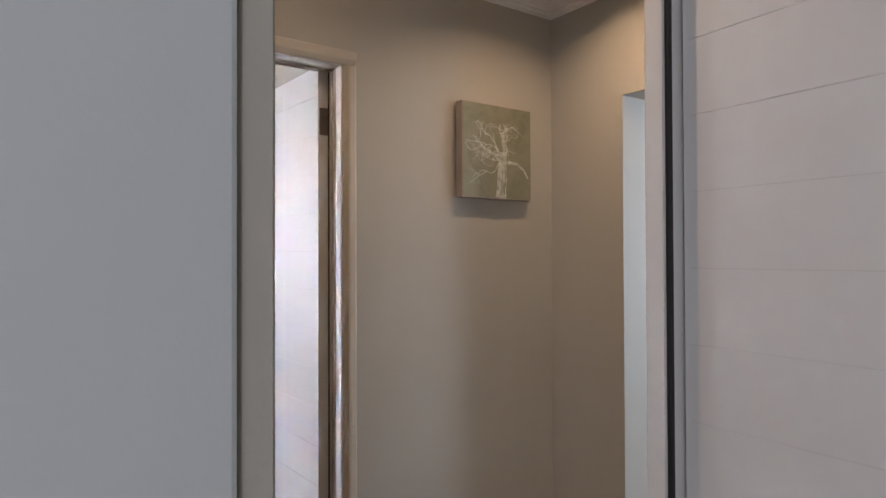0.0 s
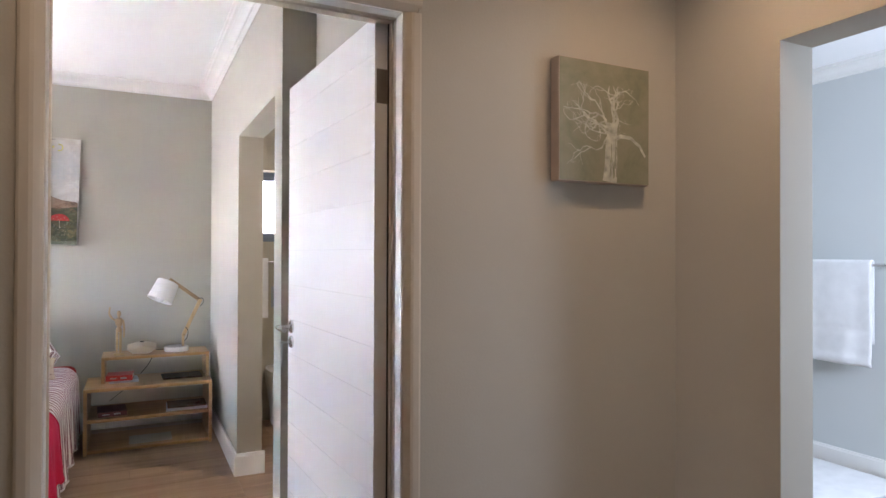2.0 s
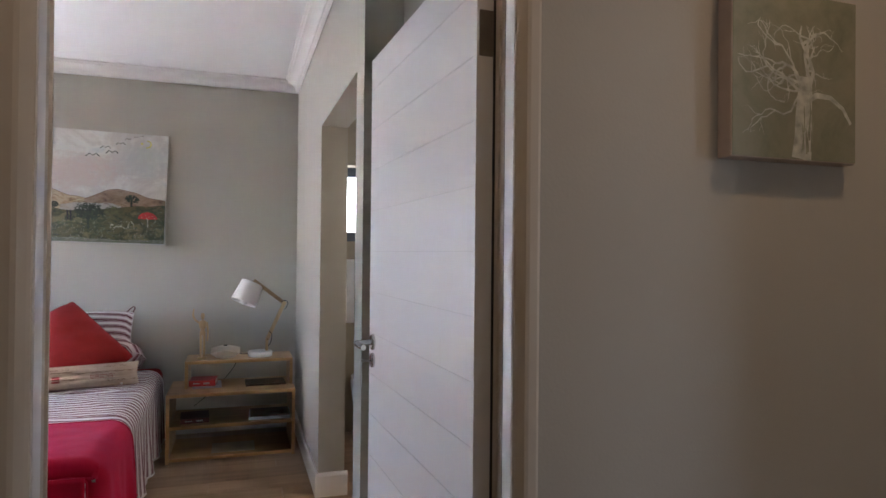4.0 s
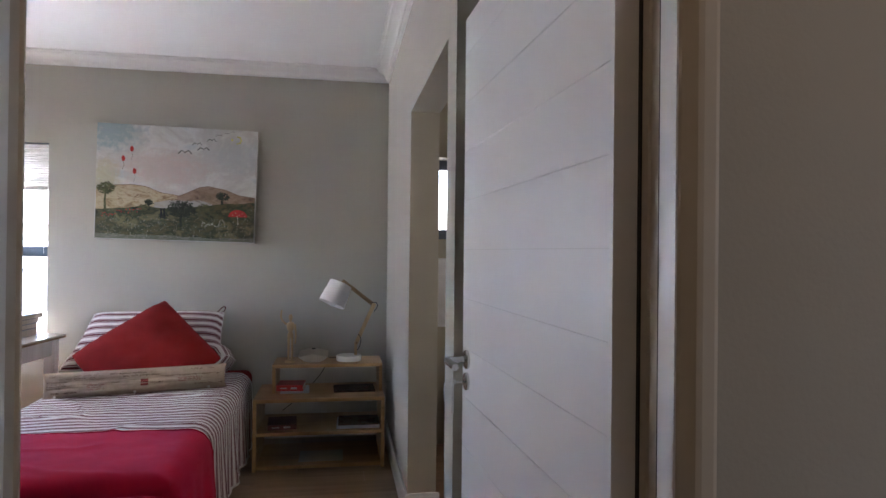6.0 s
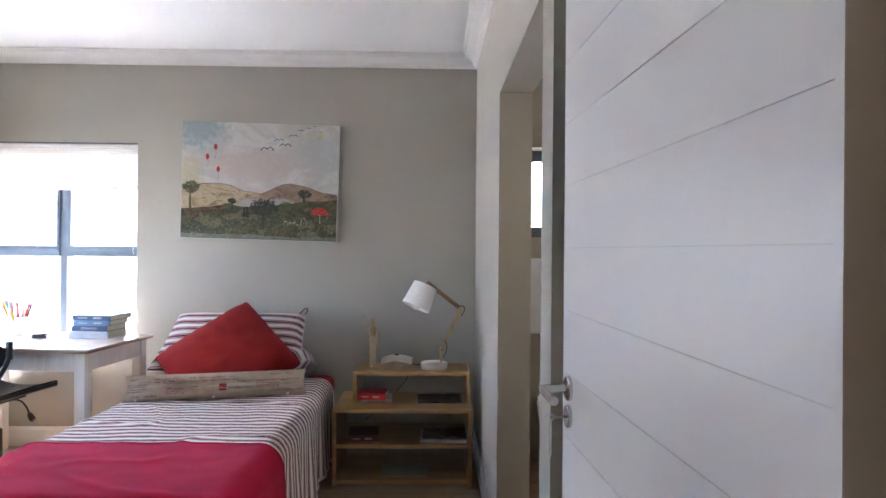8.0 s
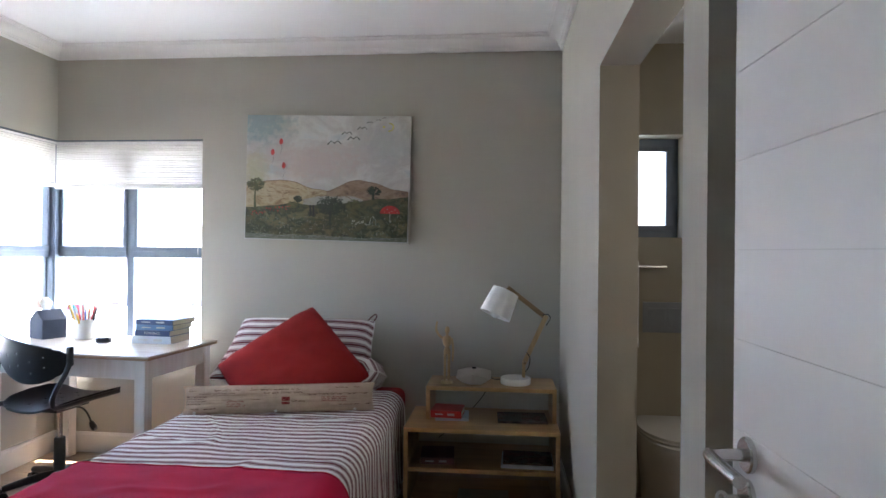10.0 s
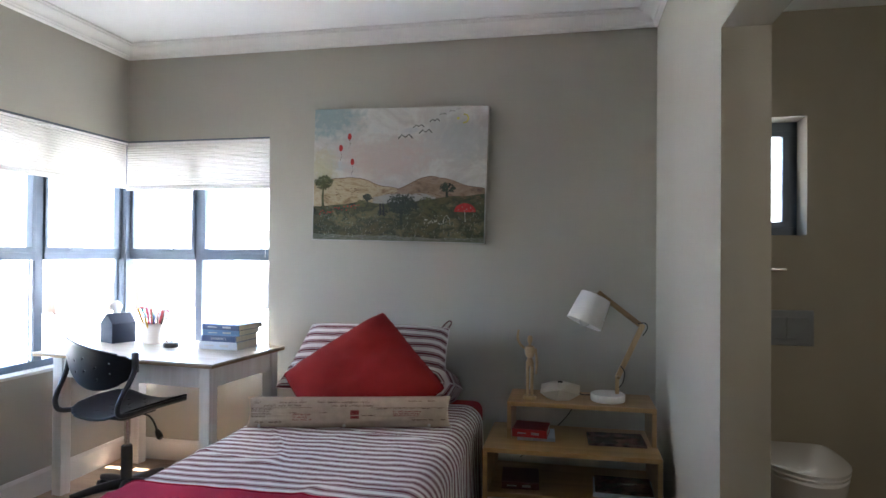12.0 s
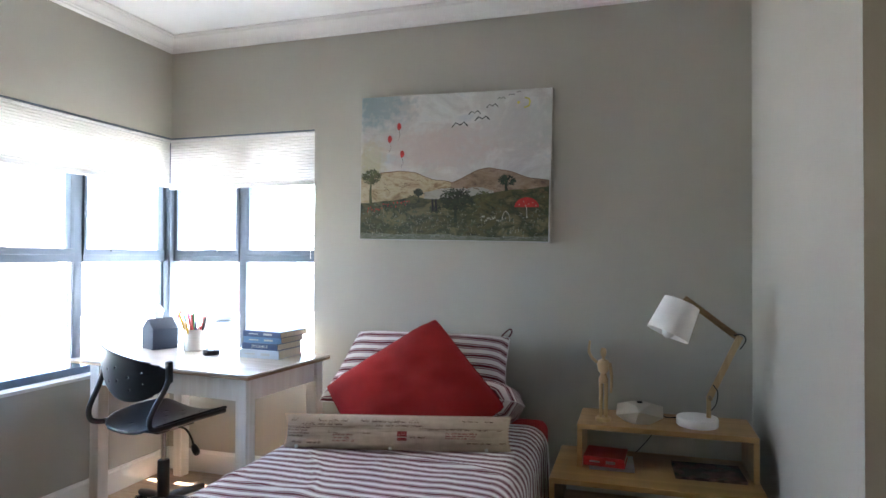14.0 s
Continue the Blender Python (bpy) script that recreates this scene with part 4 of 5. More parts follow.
def landscape():
    P = {k: paint("paint_" + k, c, a, s) for k, c, a, s in (
        ("tree", (0.025, 0.035, 0.02), 0.5, 30), ("leafy", (0.075, 0.08, 0.03), 0.5, 40), ("red", (0.42, 0.025, 0.02), 0.25, 30), ("black", (0.012, 0.012, 0.014), 0.1, 30),
        ("white", (0.36, 0.35, 0.28), 0.5, 30), ("yellow", (0.50, 0.46, 0.10), 0.3, 30))}
    P["tan"] = mottled("paint_tan", ((0.20, 0.13, 0.07), (0.36, 0.28, 0.15), (0.46, 0.39, 0.25), (0.30, 0.21, 0.11), (0.16, 0.10, 0.06)), 7, 2.2)
    P["brown"] = mottled("paint_brown", ((0.12, 0.075, 0.05), (0.24, 0.16, 0.10), (0.30, 0.22, 0.15), (0.16, 0.10, 0.07)), 8, 2.0)
    P["shade"] = mottled("paint_shade", ((0.10, 0.06, 0.035), (0.20, 0.12, 0.06), (0.07, 0.05, 0.03)), 20)
    P["mist"] = mottled("paint_mist", ((0.26, 0.23, 0.17), (0.38, 0.36, 0.31), (0.28, 0.28, 0.26)), 8, 3.0)
    P["olive"] = mottled("paint_olive", ((0.018, 0.024, 0.012), (0.095, 0.088, 0.035), (0.030, 0.040, 0.018), (0.16, 0.14, 0.065), (0.022, 0.030, 0.016)), 5, 1.6, dots=(120, 0.73, (0.26, 0.26, 0.21)))
    P["moss"] = mottled("paint_moss", ((0.03, 0.04, 0.02), (0.07, 0.085, 0.04), (0.12, 0.12, 0.07)), 20, dots=(120, 0.64, (0.30, 0.31, 0.25)))
    P["bank"] = mottled("paint_bank", ((0.07, 0.08, 0.05), (0.20, 0.20, 0.16), (0.09, 0.10, 0.06), (0.28, 0.28, 0.24)), 16, 5.0)
    rnd = random.Random(11)

    def hill(name, tops, base, mat, y):
        bm = bmesh.new()
        up = [bm.verts.new((lx(u), y, lz(v))) for u, v in tops]
        dn = [bm.verts.new((lx(u), y, lz(base))) for u, v in tops]
        for i in range(len(up) - 1):
            bm.faces.new((up[i], up[i + 1], dn[i + 1], dn[i]))
        part(name, bm, mat, land)

    def curve(pts, n=26):
        xs = np.linspace(pts[0][0], pts[-1][0], n)
        return [(float(x), float(np.interp(x, [p[0] for p in pts], [p[1] for p in pts])) + 0.004 * math.sin(x * 37)) for x in xs]

    hill("painted_hill", curve([(0.008, 0.56), (0.1, 0.54), (0.22, 0.515), (0.32, 0.54), (0.42, 0.585), (0.52, 0.605)]), 0.78, P["tan"], PY + 0.0010)
    hill("painted_hill", curve([(0.50, 0.61), (0.56, 0.57), (0.64, 0.525), (0.70, 0.505), (0.78, 0.53), (0.88, 0.57), (0.992, 0.60)]), 0.80, P["brown"], PY + 0.0006)
    hill("painted_mist", curve([(0.36, 0.665), (0.44, 0.648), (0.55, 0.640), (0.66, 0.642), (0.72, 0.66)]), 0.73, P["mist"], PY + 0.0002)
    hill("painted_meadow", curve([(0.008, 0.74), (0.12, 0.735), (0.3, 0.70), (0.45, 0.72), (0.6, 0.70), (0.75, 0.665), (0.992, 0.64)]), 0.985, P["olive"], PY - 0.0002)
    bm = bmesh.new()
    for row in ([(0.01, 0.562), (0.1, 0.542), (0.22, 0.517), (0.32, 0.542), (0.42, 0.587), (0.52, 0.607)], [(0.50, 0.612), (0.56, 0.572), (0.64, 0.527), (0.70, 0.507), (0.78, 0.532), (0.88, 0.572), (0.99, 0.602)]):
        stroke(bm, [(lx(u), lz(v)) for u, v in curve(row)], (0.0028, 0.0014), PY - 0.0003)
    for i in range(46):
        u = rnd.uniform(0.06, 0.95)
        v = rnd.uniform(0.58, 0.67) if u < 0.42 or u > 0.62 else rnd.uniform(0.63, 0.66)
        L = rnd.uniform(0.01, 0.045)
        stroke(bm, [(lx(u), lz(v)), (lx(u + L * 0.5), lz(v + rnd.uniform(-0.008, 0.012))), (lx(u + L), lz(v + rnd.uniform(0.0, 0.02)))], (rnd.uniform(0.0008, 0.003), 0.0006), PY - 0.0003)
    part("painted_shading", bm, P["shade"], land)
    hill("painted_bank", curve([(0.008, 0.945), (0.2, 0.955), (0.45, 0.95), (0.7, 0.965), (0.992, 0.955)]), 0.99, P["bank"], PY - 0.0004)
    bm = bmesh.new()
    for i in range(260):
        u = rnd.uniform(0.02, 0.98)
        v = rnd.uniform(0.74 - 0.05 * u, 0.95)
        if rnd.random() < 0.35 + 0.5 * noise.noise(Vector((u * 9, v * 9, 2))) + 0.3:
            blot(bm, lx(u), lz(v), rnd.uniform(0.003, 0.013), rnd.uniform(0.003, 0.009), PY - 0.0006, 0.8, i, 12)
    part("painted_bushes", bm, P["moss"], land)
    bm = bmesh.new()
    for i in range(260):
        u, v = rnd.uniform(0.03, 0.97), rnd.uniform(0.80, 0.975)
        stroke(bm, [(lx(u), lz(v)), (lx(u + rnd.uniform(-0.006, 0.006)), lz(v - rnd.uniform(0.006, 0.022)))], 0.0006, PY - 0.0009)
    part("painted_grass", bm, P["white"], land)
    for mt, rows in ((P["tree"], ((0.33, 0.67, 0.024, 70, 0.07), (0.53, 0.72, 0.072, 560, 0.15), (0.785, 0.595, 0.036, 110, 0.07), (0.42, 0.78, 0.03, 50, 0.0))), (P["leafy"], ((0.066, 0.56, 0.046, 240, 0.19), (0.67, 0.70, 0.036, 100, 0.0), (0.30, 0.72, 0.03, 50, 0.0)))):
        bm = bmesh.new()
        for cx, cy, r, k, th in rows:
            for i in range(k):
                a, q = rnd.uniform(0, 6.28), r * math.sqrt(rnd.random()) * rnd.uniform(0.75, 1.12)
                blot(bm, lx(cx) + q * math.cos(a) * 1.25, lz(cy) + q * math.sin(a) * 0.85, rnd.uniform(0.003, 0.008), rnd.uniform(0.003, 0.006), PY - 0.0012, 0.8, i, 9)
            if th:
                stroke(bm, [(lx(cx), lz(cy)), (lx(cx - 0.004), lz(cy + th * 0.6)), (lx(cx), lz(cy + th))], (0.004, 0.009), PY - 0.0011)
        part("painted_trees", bm, mt, land)
    bm = bmesh.new()
    for cx, cy in ((0.215, 0.215), (0.165, 0.30), (0.235, 0.405)):
        blot(bm, lx(cx), lz(cy), 0.0125, 0.020, PY - 0.0008, 0.06, 3)
    for i in range(24):
        blot(bm, lx(0.05 + 0.010 * i + rnd.uniform(-0.008, 0.008)), lz(0.785 - 0.002 * i + rnd.uniform(-0.018, 0.018)), 0.0035, 0.0045, PY - 0.0014, 0.5, i, 8)
    blot(bm, lx(0.885), lz(0.75), 0.001, 0.001, PY, 0.0, 1, 6)
    top = [(lx(0.885) + 0.065 * math.cos(a), lz(0.77) + 0.052 * math.sin(a)) for a in np.linspace(0, math.pi, 18)]
    bm.faces.new([bm.verts.new((x, PY - 0.0014, z)) for x, z in top])
    part("painted_balloons_and_parasol", bm, P["red"], land)
    bm = bmesh.new()
    for cx, cy in ((0.215, 0.24), (0.165, 0.325), (0.235, 0.43)):
        stroke(bm, [(lx(cx), lz(cy)), (lx(cx + 0.006), lz(cy + 0.035)), (lx(cx - 0.004), lz(cy + 0.07))], 0.0008, PY - 0.0009)
    for cx, cy, s in ((0.54, 0.215, 1.0), (0.615, 0.14, 0.75), (0.655, 0.18, 0.9), (0.705, 0.10, 0.7), (0.75, 0.055, 0.45), (0.80, 0.035, 0.35), (0.835, 0.02, 0.25)):
        w = 0.045 * s
        stroke(bm, [(lx(cx) - w, lz(cy + 0.02 * s)), (lx(cx) - w * 0.5, lz(cy - 0.01 * s)), (lx(cx), lz(cy + 0.008 * s)), (lx(cx) + w * 0.5, lz(cy - 0.012 * s)), (lx(cx) + w, lz(cy + 0.015 * s))], (0.0030 * s + 0.0004, 0.0030 * s + 0.0004), PY - 0.0008)
    for dx in (0, 0.018):
        stroke(bm, [(lx(0.405 + dx), lz(0.715)), (lx(0.405 + dx), lz(0.74)), (lx(0.408 + dx), lz(0.80))], (0.006, 0.005), PY - 0.0016)
    for i in range(14):
        stroke(bm, [(lx(0.12 + 0.015 * i), lz(0.75)), (lx(0.12 + 0.015 * i), lz(0.775))], 0.001, PY - 0.0013)
    stroke(bm, [(lx(0.11), lz(0.765)), (lx(0.2), lz(0.755)), (lx(0.33), lz(0.745))], 0.0012, PY - 0.0013)
    part("painted_birds_and_fence", bm, P["black"], land)
    bm = bmesh.new()
    stroke(bm, [(lx(0.885), lz(0.77)), (lx(0.887), lz(0.84))], 0.0022, PY - 0.0012)
    for u, v in ((0.85, 0.755), (0.87, 0.735), (0.895, 0.75), (0.915, 0.74), (0.93, 0.76), (0.88, 0.763)):
        blot(bm, lx(u), lz(v), 0.003, 0.003, PY - 0.0018, 0.2, 3, 8)
    for i in range(16):
        blot(bm, lx(0.66 + 0.008 * i + rnd.uniform(-0.004, 0.004)), lz(0.845 + rnd.uniform(-0.015, 0.015)), 0.004, 0.005, PY - 0.0015, 0.4, i, 8)
    stroke(bm, [(lx(0.765), lz(0.86)), (lx(0.772), lz(0.81)), (lx(0.785), lz(0.795)), (lx(0.80), lz(0.82)), (lx(0.805), lz(0.865))], 0.0018, PY - 0.0015)
    part("painted_cottage_and_flowers", bm, P["white"], land)
    bm = bmesh.new()
    stroke(bm, [(lx(0.865), lz(0.06)), (lx(0.885), lz(0.068)), (lx(0.892), lz(0.09)), (lx(0.885), lz(0.115)), (lx(0.862), lz(0.125))], (0.0045, 0.0045), PY - 0.0008)
    blot(bm, lx(0.835), lz(0.09), 0.008, 0.008, PY - 0.0008, 0.5, 2, 14)
    part("painted_sun", bm, P["yellow"], land)


landscape()
land_middle = Vector(((PX0 + PX1) / 2, 0, (PZ0 + PZ1) / 2))
land.matrix_world = Matrix.Translation(land_middle) @ Matrix.Rotation(radians(1.15), 4, "Y") @ Matrix.Translation(-land_middle)

TX0, TX1, TZ0, TZ1, TYF = 0.588, 0.957, 1.600, 1.985, -3.995
M["painting_tree_ground"] = mottled("tree_ground_paint", ((0.15, 0.155, 0.10), (0.20, 0.20, 0.13), (0.235, 0.23, 0.16), (0.19, 0.195, 0.12)), 7, 1.0, 400)
tp = canvas("painting_tree", TX0, TX1, TZ0, TZ1, TYF, 0.043, "unframed square canvas of a white tree hung in the hall", "pink_edge")


def bare_tree():
    rnd = random.Random(21)
    bm = bmesh.new()
    cx, w, h = (TX0 + TX1) / 2 + 0.03, TX1 - TX0, TZ1 - TZ0
    y = TYF - 0.0015
    base = TZ0 + 0.004
    stroke(bm, [(cx - 0.016, base), (cx - 0.010, base + 0.05), (cx - 0.010, base + 0.10), (cx - 0.006, base + 0.15), (cx - 0.004, base + 0.19)], (0.029, 0.019), y + 0.0003)
    stroke(bm, [(cx - 0.004, base + 0.135), (cx + 0.03, base + 0.15), (cx + 0.07, base + 0.148), (cx + 0.11, base + 0.125), (cx + 0.135, base + 0.09)], (0.008, 0.004), y + 0.0002)

    def branch(x, z, a, ln, r, depth):
        pts = [(x, z)]
        k = 5
        for i in range(k):
            a += rnd.uniform(-0.75, 0.75)
            x += ln / k * math.cos(a)
            z += ln / k * math.sin(a)
            if not (TX0 + 0.012 < x < TX1 - 0.006 and TZ0 + 0.05 < z < TZ1 - 0.07):
                break
            pts.append((x, z))
        if len(pts) < 2:
            return
        stroke(bm, pts, (r, r * 0.5), y - 0.0004 * (3 - depth))
        if depth < 3 and len(pts) > 4:
            for q in range(1 if depth else 2):
                branch(x, z, a + rnd.uniform(-0.9, 0.9), ln * 0.62, r * 0.55, depth + 1)
            branch(*pts[3], a + rnd.choice((-1, 1)) * rnd.uniform(0.6, 1.2), ln * 0.5, r * 0.45, depth + 1)

    for a, ln, r in ((3.0, 0.13, 0.0038), (2.8, 0.13, 0.004), (2.5, 0.11, 0.0045), (2.1, 0.09, 0.006), (1.5, 0.08, 0.007), (0.9, 0.12, 0.007), (0.5, 0.13, 0.004), (3.4, 0.12, 0.0035), (2.65, 0.10, 0.0035)):
        branch(cx, base + 0.155, a, ln, r, 0)
    part("painted_tree", bm, paint("paint_bone", (0.44, 0.44, 0.37), 0.35, 45), tp)
    bm = bmesh.new()
    for i in range(9):
        x0 = cx - 0.006 + rnd.uniform(-0.020, 0.020)
        z0 = base + rnd.uniform(0.01, 0.10)
        stroke(bm, [(x0, z0), (x0 + rnd.uniform(-0.003, 0.003), z0 + 0.03), (x0 + rnd.uniform(-0.004, 0.004), z0 + 0.06)], (0.0022, 0.0008), y - 0.0016)
    part("painted_bark", bm, paint("paint_bark", (0.24, 0.24, 0.17), 0.3, 30), tp)


bare_tree()


# ---- bedside shelf and what stands on it ----
def bedside():
    ob = thing("bedside_shelf", "stepped open bedside shelf of varnished pine beside the bed", "shelf")
    xl, xr, yf, yb = -0.876, -0.060, -0.728, -0.26
    t = 0.022
    part("top_board", box(xl, xr, yf, yb, 0.427, 0.449, 0.003), M["pine"], ob)
    part("side_panel", box(xl, xl + t, yf + 0.004, yb, 0, 0.4265, 0.002), M["pine"], ob)
    part("side_panel", box(xr - t, xr, yf + 0.004, yb, 0, 0.4265, 0.002), M["pine"], ob)
    part("shelf", box(xl + t, xr - t, yf + 0.01, yb + 0.004, 0.217, 0.239, 0.002), M["pine"], ob)
    part("bottom_board", box(xl + t, xr - t, yf + 0.01, yb + 0.004, 0.010, 0.032, 0.002), M["pine"], ob)
    ul, ur, uf = -0.778, -0.066, -0.560
    part("upper_side", box(ul, ul + t, uf, yb, 0.4492, 0.6125, 0.002), M["pine"], ob)
    part("upper_side", box(ur - t, ur, uf, yb, 0.4492, 0.6125, 0.002), M["pine"], ob)
    part("upper_top", box(ul, ur, uf - 0.003, yb, 0.613, 0.635, 0.003), M["pine"], ob)
    return ob


bedside()


def book(name, x0, x1, y0, y1, z0, z1, cover, rz, label, title=None, group=""):
    """Pages between two boards with a spine on the -y side, turned about its own middle."""
    cx, cy = (x0 + x1) / 2, (y0 + y1) / 2
    ob = thing(name, label, "book", pose(cx, cy, z0, 0, 0, rz), group)
    a, b, h = (x1 - x0) / 2, (y1 - y0) / 2, z1 - z0
    part("page_block", box(-a + 0.004, a - 0.004, -b + 0.003, b - 0.004, 0.002, h - 0.002), M["paper"], ob)
    part("cover", boxes([(-a, a, -b, b, 0, 0.002), (-a, a, -b, b, h - 0.002, h), (-a, a, -b, -b + 0.003, 0.002, h - 0.002)]), cover, ob)
    if title:
        cu = bpy.data.curves.new("spine_text", "FONT")
        cu.body, cu.size, cu.align_x, cu.align_y, cu.extrude = title, h * 0.62, "CENTER", "CENTER", 0.0002
        tx = new("spine_text", cu)
        tx.data.materials.append(M["whiteink"])
        tx.parent = ob
        tx.matrix_local = pose(0, -b - 0.0006, h / 2, 90, 0, 0)
    elif name != "magazine" and h > 0.015:
        part("spine_print", boxes([(-a * 0.7, -a * 0.2, -b - 0.0008, -b + 0.001, h * 0.42, h * 0.58)]), M["whiteink"], ob)
        part("spine_print", boxes([(a * 0.1, a * 0.55, -b - 0.0008, -b + 0.001, h * 0.35, h * 0.65)]), M["whiteink"], ob)
    return ob


book("book", -0.73, -0.545, -0.57, -0.40, 0.4494, 0.466, M["palebook"], 3, "pale thin book under a red one on the shelf")
book("book", -0.745, -0.575, -0.58, -0.42, 0.4665, 0.505, M["redbook"], -4, "red book on a pale one in the step of the shelf")
book("magazine", -0.385, -0.115, -0.58, -0.38, 0.4494, 0.461, M["magazine"], 2, "dark glossy magazine in the step of the shelf")
book("book", -0.80, -0.62, -0.66, -0.45, 0.2394, 0.272, M["maroon"], 4, "maroon book lying on the middle shelf")
book("magazine", -0.36, -0.085, -0.68, -0.46, 0.2394, 0.257, M["palebook"], -2, "pale stapled magazines on the middle shelf")
book("magazine", -0.352, -0.09, -0.67, -0.46, 0.2575, 0.267, M["magazine"], -1, "dark glossy magazine on top of others on the middle shelf")
part_sheet = make("paper_sheet", box(-0.60, -0.32, -0.66, -0.44, 0.0323, 0.0333), M["canvas_edge"], label="loose greyish papers on the bottom shelf", category="paper")
part_sheet.rotation_euler[2] = 0.0


def desk_lamp():
    S = 0.635
    ob = thing("desk_lamp", "white-shaded desk lamp with jointed oak arms on the bedside shelf", "lamp")
    bx, by = -0.285, -0.43
    bm = add_turn(bmesh.new(), [(0, 0), (0.082, 0), (0.085, 0.005), (0.085, 0.032), (0.082, 0.036), (0, 0.037)], 40, (bx, by, S))
    part("base", bm, M["enamel"], ob, smooth=True)
    px = bx + 0.045
    part("post", box(px - 0.009, px + 0.009, by - 0.009, by + 0.009, S + 0.024, S + 0.125, 0.002), M["dowel"], ob)
    low, elb, tip = Vector((px + 0.005, by, S + 0.12)), Vector((-0.120, -0.40, 1.010)), Vector((-0.327, -0.40, 1.170))
    for nm, a, b, mt, off in (("lower_arm", low, elb, M["dowel"], 0.012), ("upper_arm", elb, tip, M["arm"], -0.012)):
        d = b - a
        bm = bmesh.new()
        add_box(bm, -0.013, 0.013, -0.007, 0.007, -0.01, d.length + 0.01, 0.003)
        bmesh.ops.transform(bm, matrix=Matrix.Translation(a + Vector((0, off, 0))) @ Matrix.Rotation(math.atan2(d.x, d.z), 4, "Y"), verts=bm.verts[:])
        part(nm, bm, mt, ob)
    for p in (low, elb, tip):
        bm = bmesh.new()
        add_rod(bm, p + Vector((0, -0.024, 0)), p + Vector((0, 0.024, 0)), 0.008, seg=14)
        part("joint", bm, M["arm"], ob, smooth=True)
    ax = Vector((0.40, 0.20, 0.900)).normalized()
    top = tip + Vector((-0.020, -0.012, -0.020))
    m = Matrix.Translation(top - ax * 0.150) @ ax.to_track_quat("Z", "Y").to_matrix().to_4x4()
    bm = bmesh.new()
    add_turn(bm, [(0.091, 0.004), (0.077, 0.155), (0.070, 0.157), (0.0, 0.157), (0.0, 0.154), (0.074, 0.153), (0.0895, 0.004), (0.091, 0.004)], 48, m=m)
    part("shade", bm, M["shade"], ob, "white fabric cone shade", True)
    bm = bmesh.new()
    add_turn(bm, [(0, -0.012), (0.012, -0.009), (0.025, 0.006), (0.030, 0.028), (0.025, 0.050), (0.014, 0.072), (0.014, 0.152)], 24, m=m)
    part("bulb", bm, M["bulb"], ob, "unlit white bulb", True)
    bm = bmesh.new()
    add_path(bm, [elb + Vector((-0.02, -0.02, 0.012)), elb + Vector((0.012, -0.022, 0.018)), elb + Vector((0.026, -0.022, -0.006)), elb + Vector((0.004, -0.02, -0.045))], 0.0025, 8)
    part("cable", bm, M["black"], ob, "black lamp cable", True)
    bm = bmesh.new()
    add_path(bm, [low + Vector((0.01, -0.02, 0.06)), low + Vector((0.028, -0.022, 0.03)), low + Vector((0.022, -0.02, -0.02)), low + Vector((0.004, -0.012, -0.05))], 0.0025, 8)
    part("cable", bm, M["black"], ob, "black lamp cable", True)
    bm = bmesh.new()
    add_path(bm, [(bx + 0.05, by + 0.06, S + 0.006), (bx - 0.03, by + 0.10, S + 0.006), (bx - 0.12, by + 0.08, S + 0.005), (bx - 0.15, by + 0.165, S + 0.004), (bx - 0.15, by + 0.185, 0.60), (bx - 0.20, by + 0.186, 0.50), (bx - 0.33, by + 0.186, 0.36), (bx - 0.45, by + 0.186, 0.26)], 0.0028, 8)
    part("cable", bm, M["black"], ob, "black lamp cable", True)


desk_lamp()


def mannequin():
    x, y, z = -0.672, -0.47, 0.6355
    bm = bmesh.new()
    add_turn(bm, [(0, 0), (0.034, 0), (0.034, 0.012), (0.030, 0.015), (0, 0.015)], 28, (x, y, z))
    add_rod(bm, (x + 0.004, y + 0.018, z + 0.014), (x + 0.004, y + 0.018, z + 0.18), 0.0025, seg=8)
    for s in (-1, 1):
        add_path(bm, [(x + s * 0.012, y - 0.012, z + 0.020), (x + s * 0.012, y, z + 0.022), (x + s * 0.011, y, z + 0.09), (x + s * 0.011, y, z + 0.165)], lambda t: 0.005 + 0.004 * t, 10)
    add_turn(bm, [(0, 0.160), (0.018, 0.165), (0.021, 0.18), (0.014, 0.196), (0.012, 0.206), (0.021, 0.215), (0.027, 0.245), (0.022, 0.262), (0.008, 0.268), (0.006, 0.277), (0.011, 0.283), (0.014, 0.300), (0.009, 0.316), (0, 0.319)], 20, (x, y, z))
    add_path(bm, [(x + 0.026, y, z + 0.252), (x + 0.034, y - 0.004, z + 0.20), (x + 0.034, y - 0.012, z + 0.155), (x + 0.032, y - 0.016, z + 0.125)], lambda t: 0.0075 - 0.003 * t, 8)
    add_path(bm, [(x - 0.026, y, z + 0.252), (x - 0.048, y - 0.004, z + 0.272), (x - 0.062, y - 0.010, z + 0.300)], 0.0065, 8)
    add_path(bm, [(x - 0.062, y - 0.010, z + 0.300), (x - 0.060, y - 0.014, z + 0.325), (x - 0.056, y - 0.014, z + 0.348)], lambda t: 0.0065 - 0.002 * t, 8)
    make("artist_mannequin", bm, M["dowel"], True, "pale wooden artist's mannequin with one arm raised on the bedside shelf", "figurine")


mannequin()


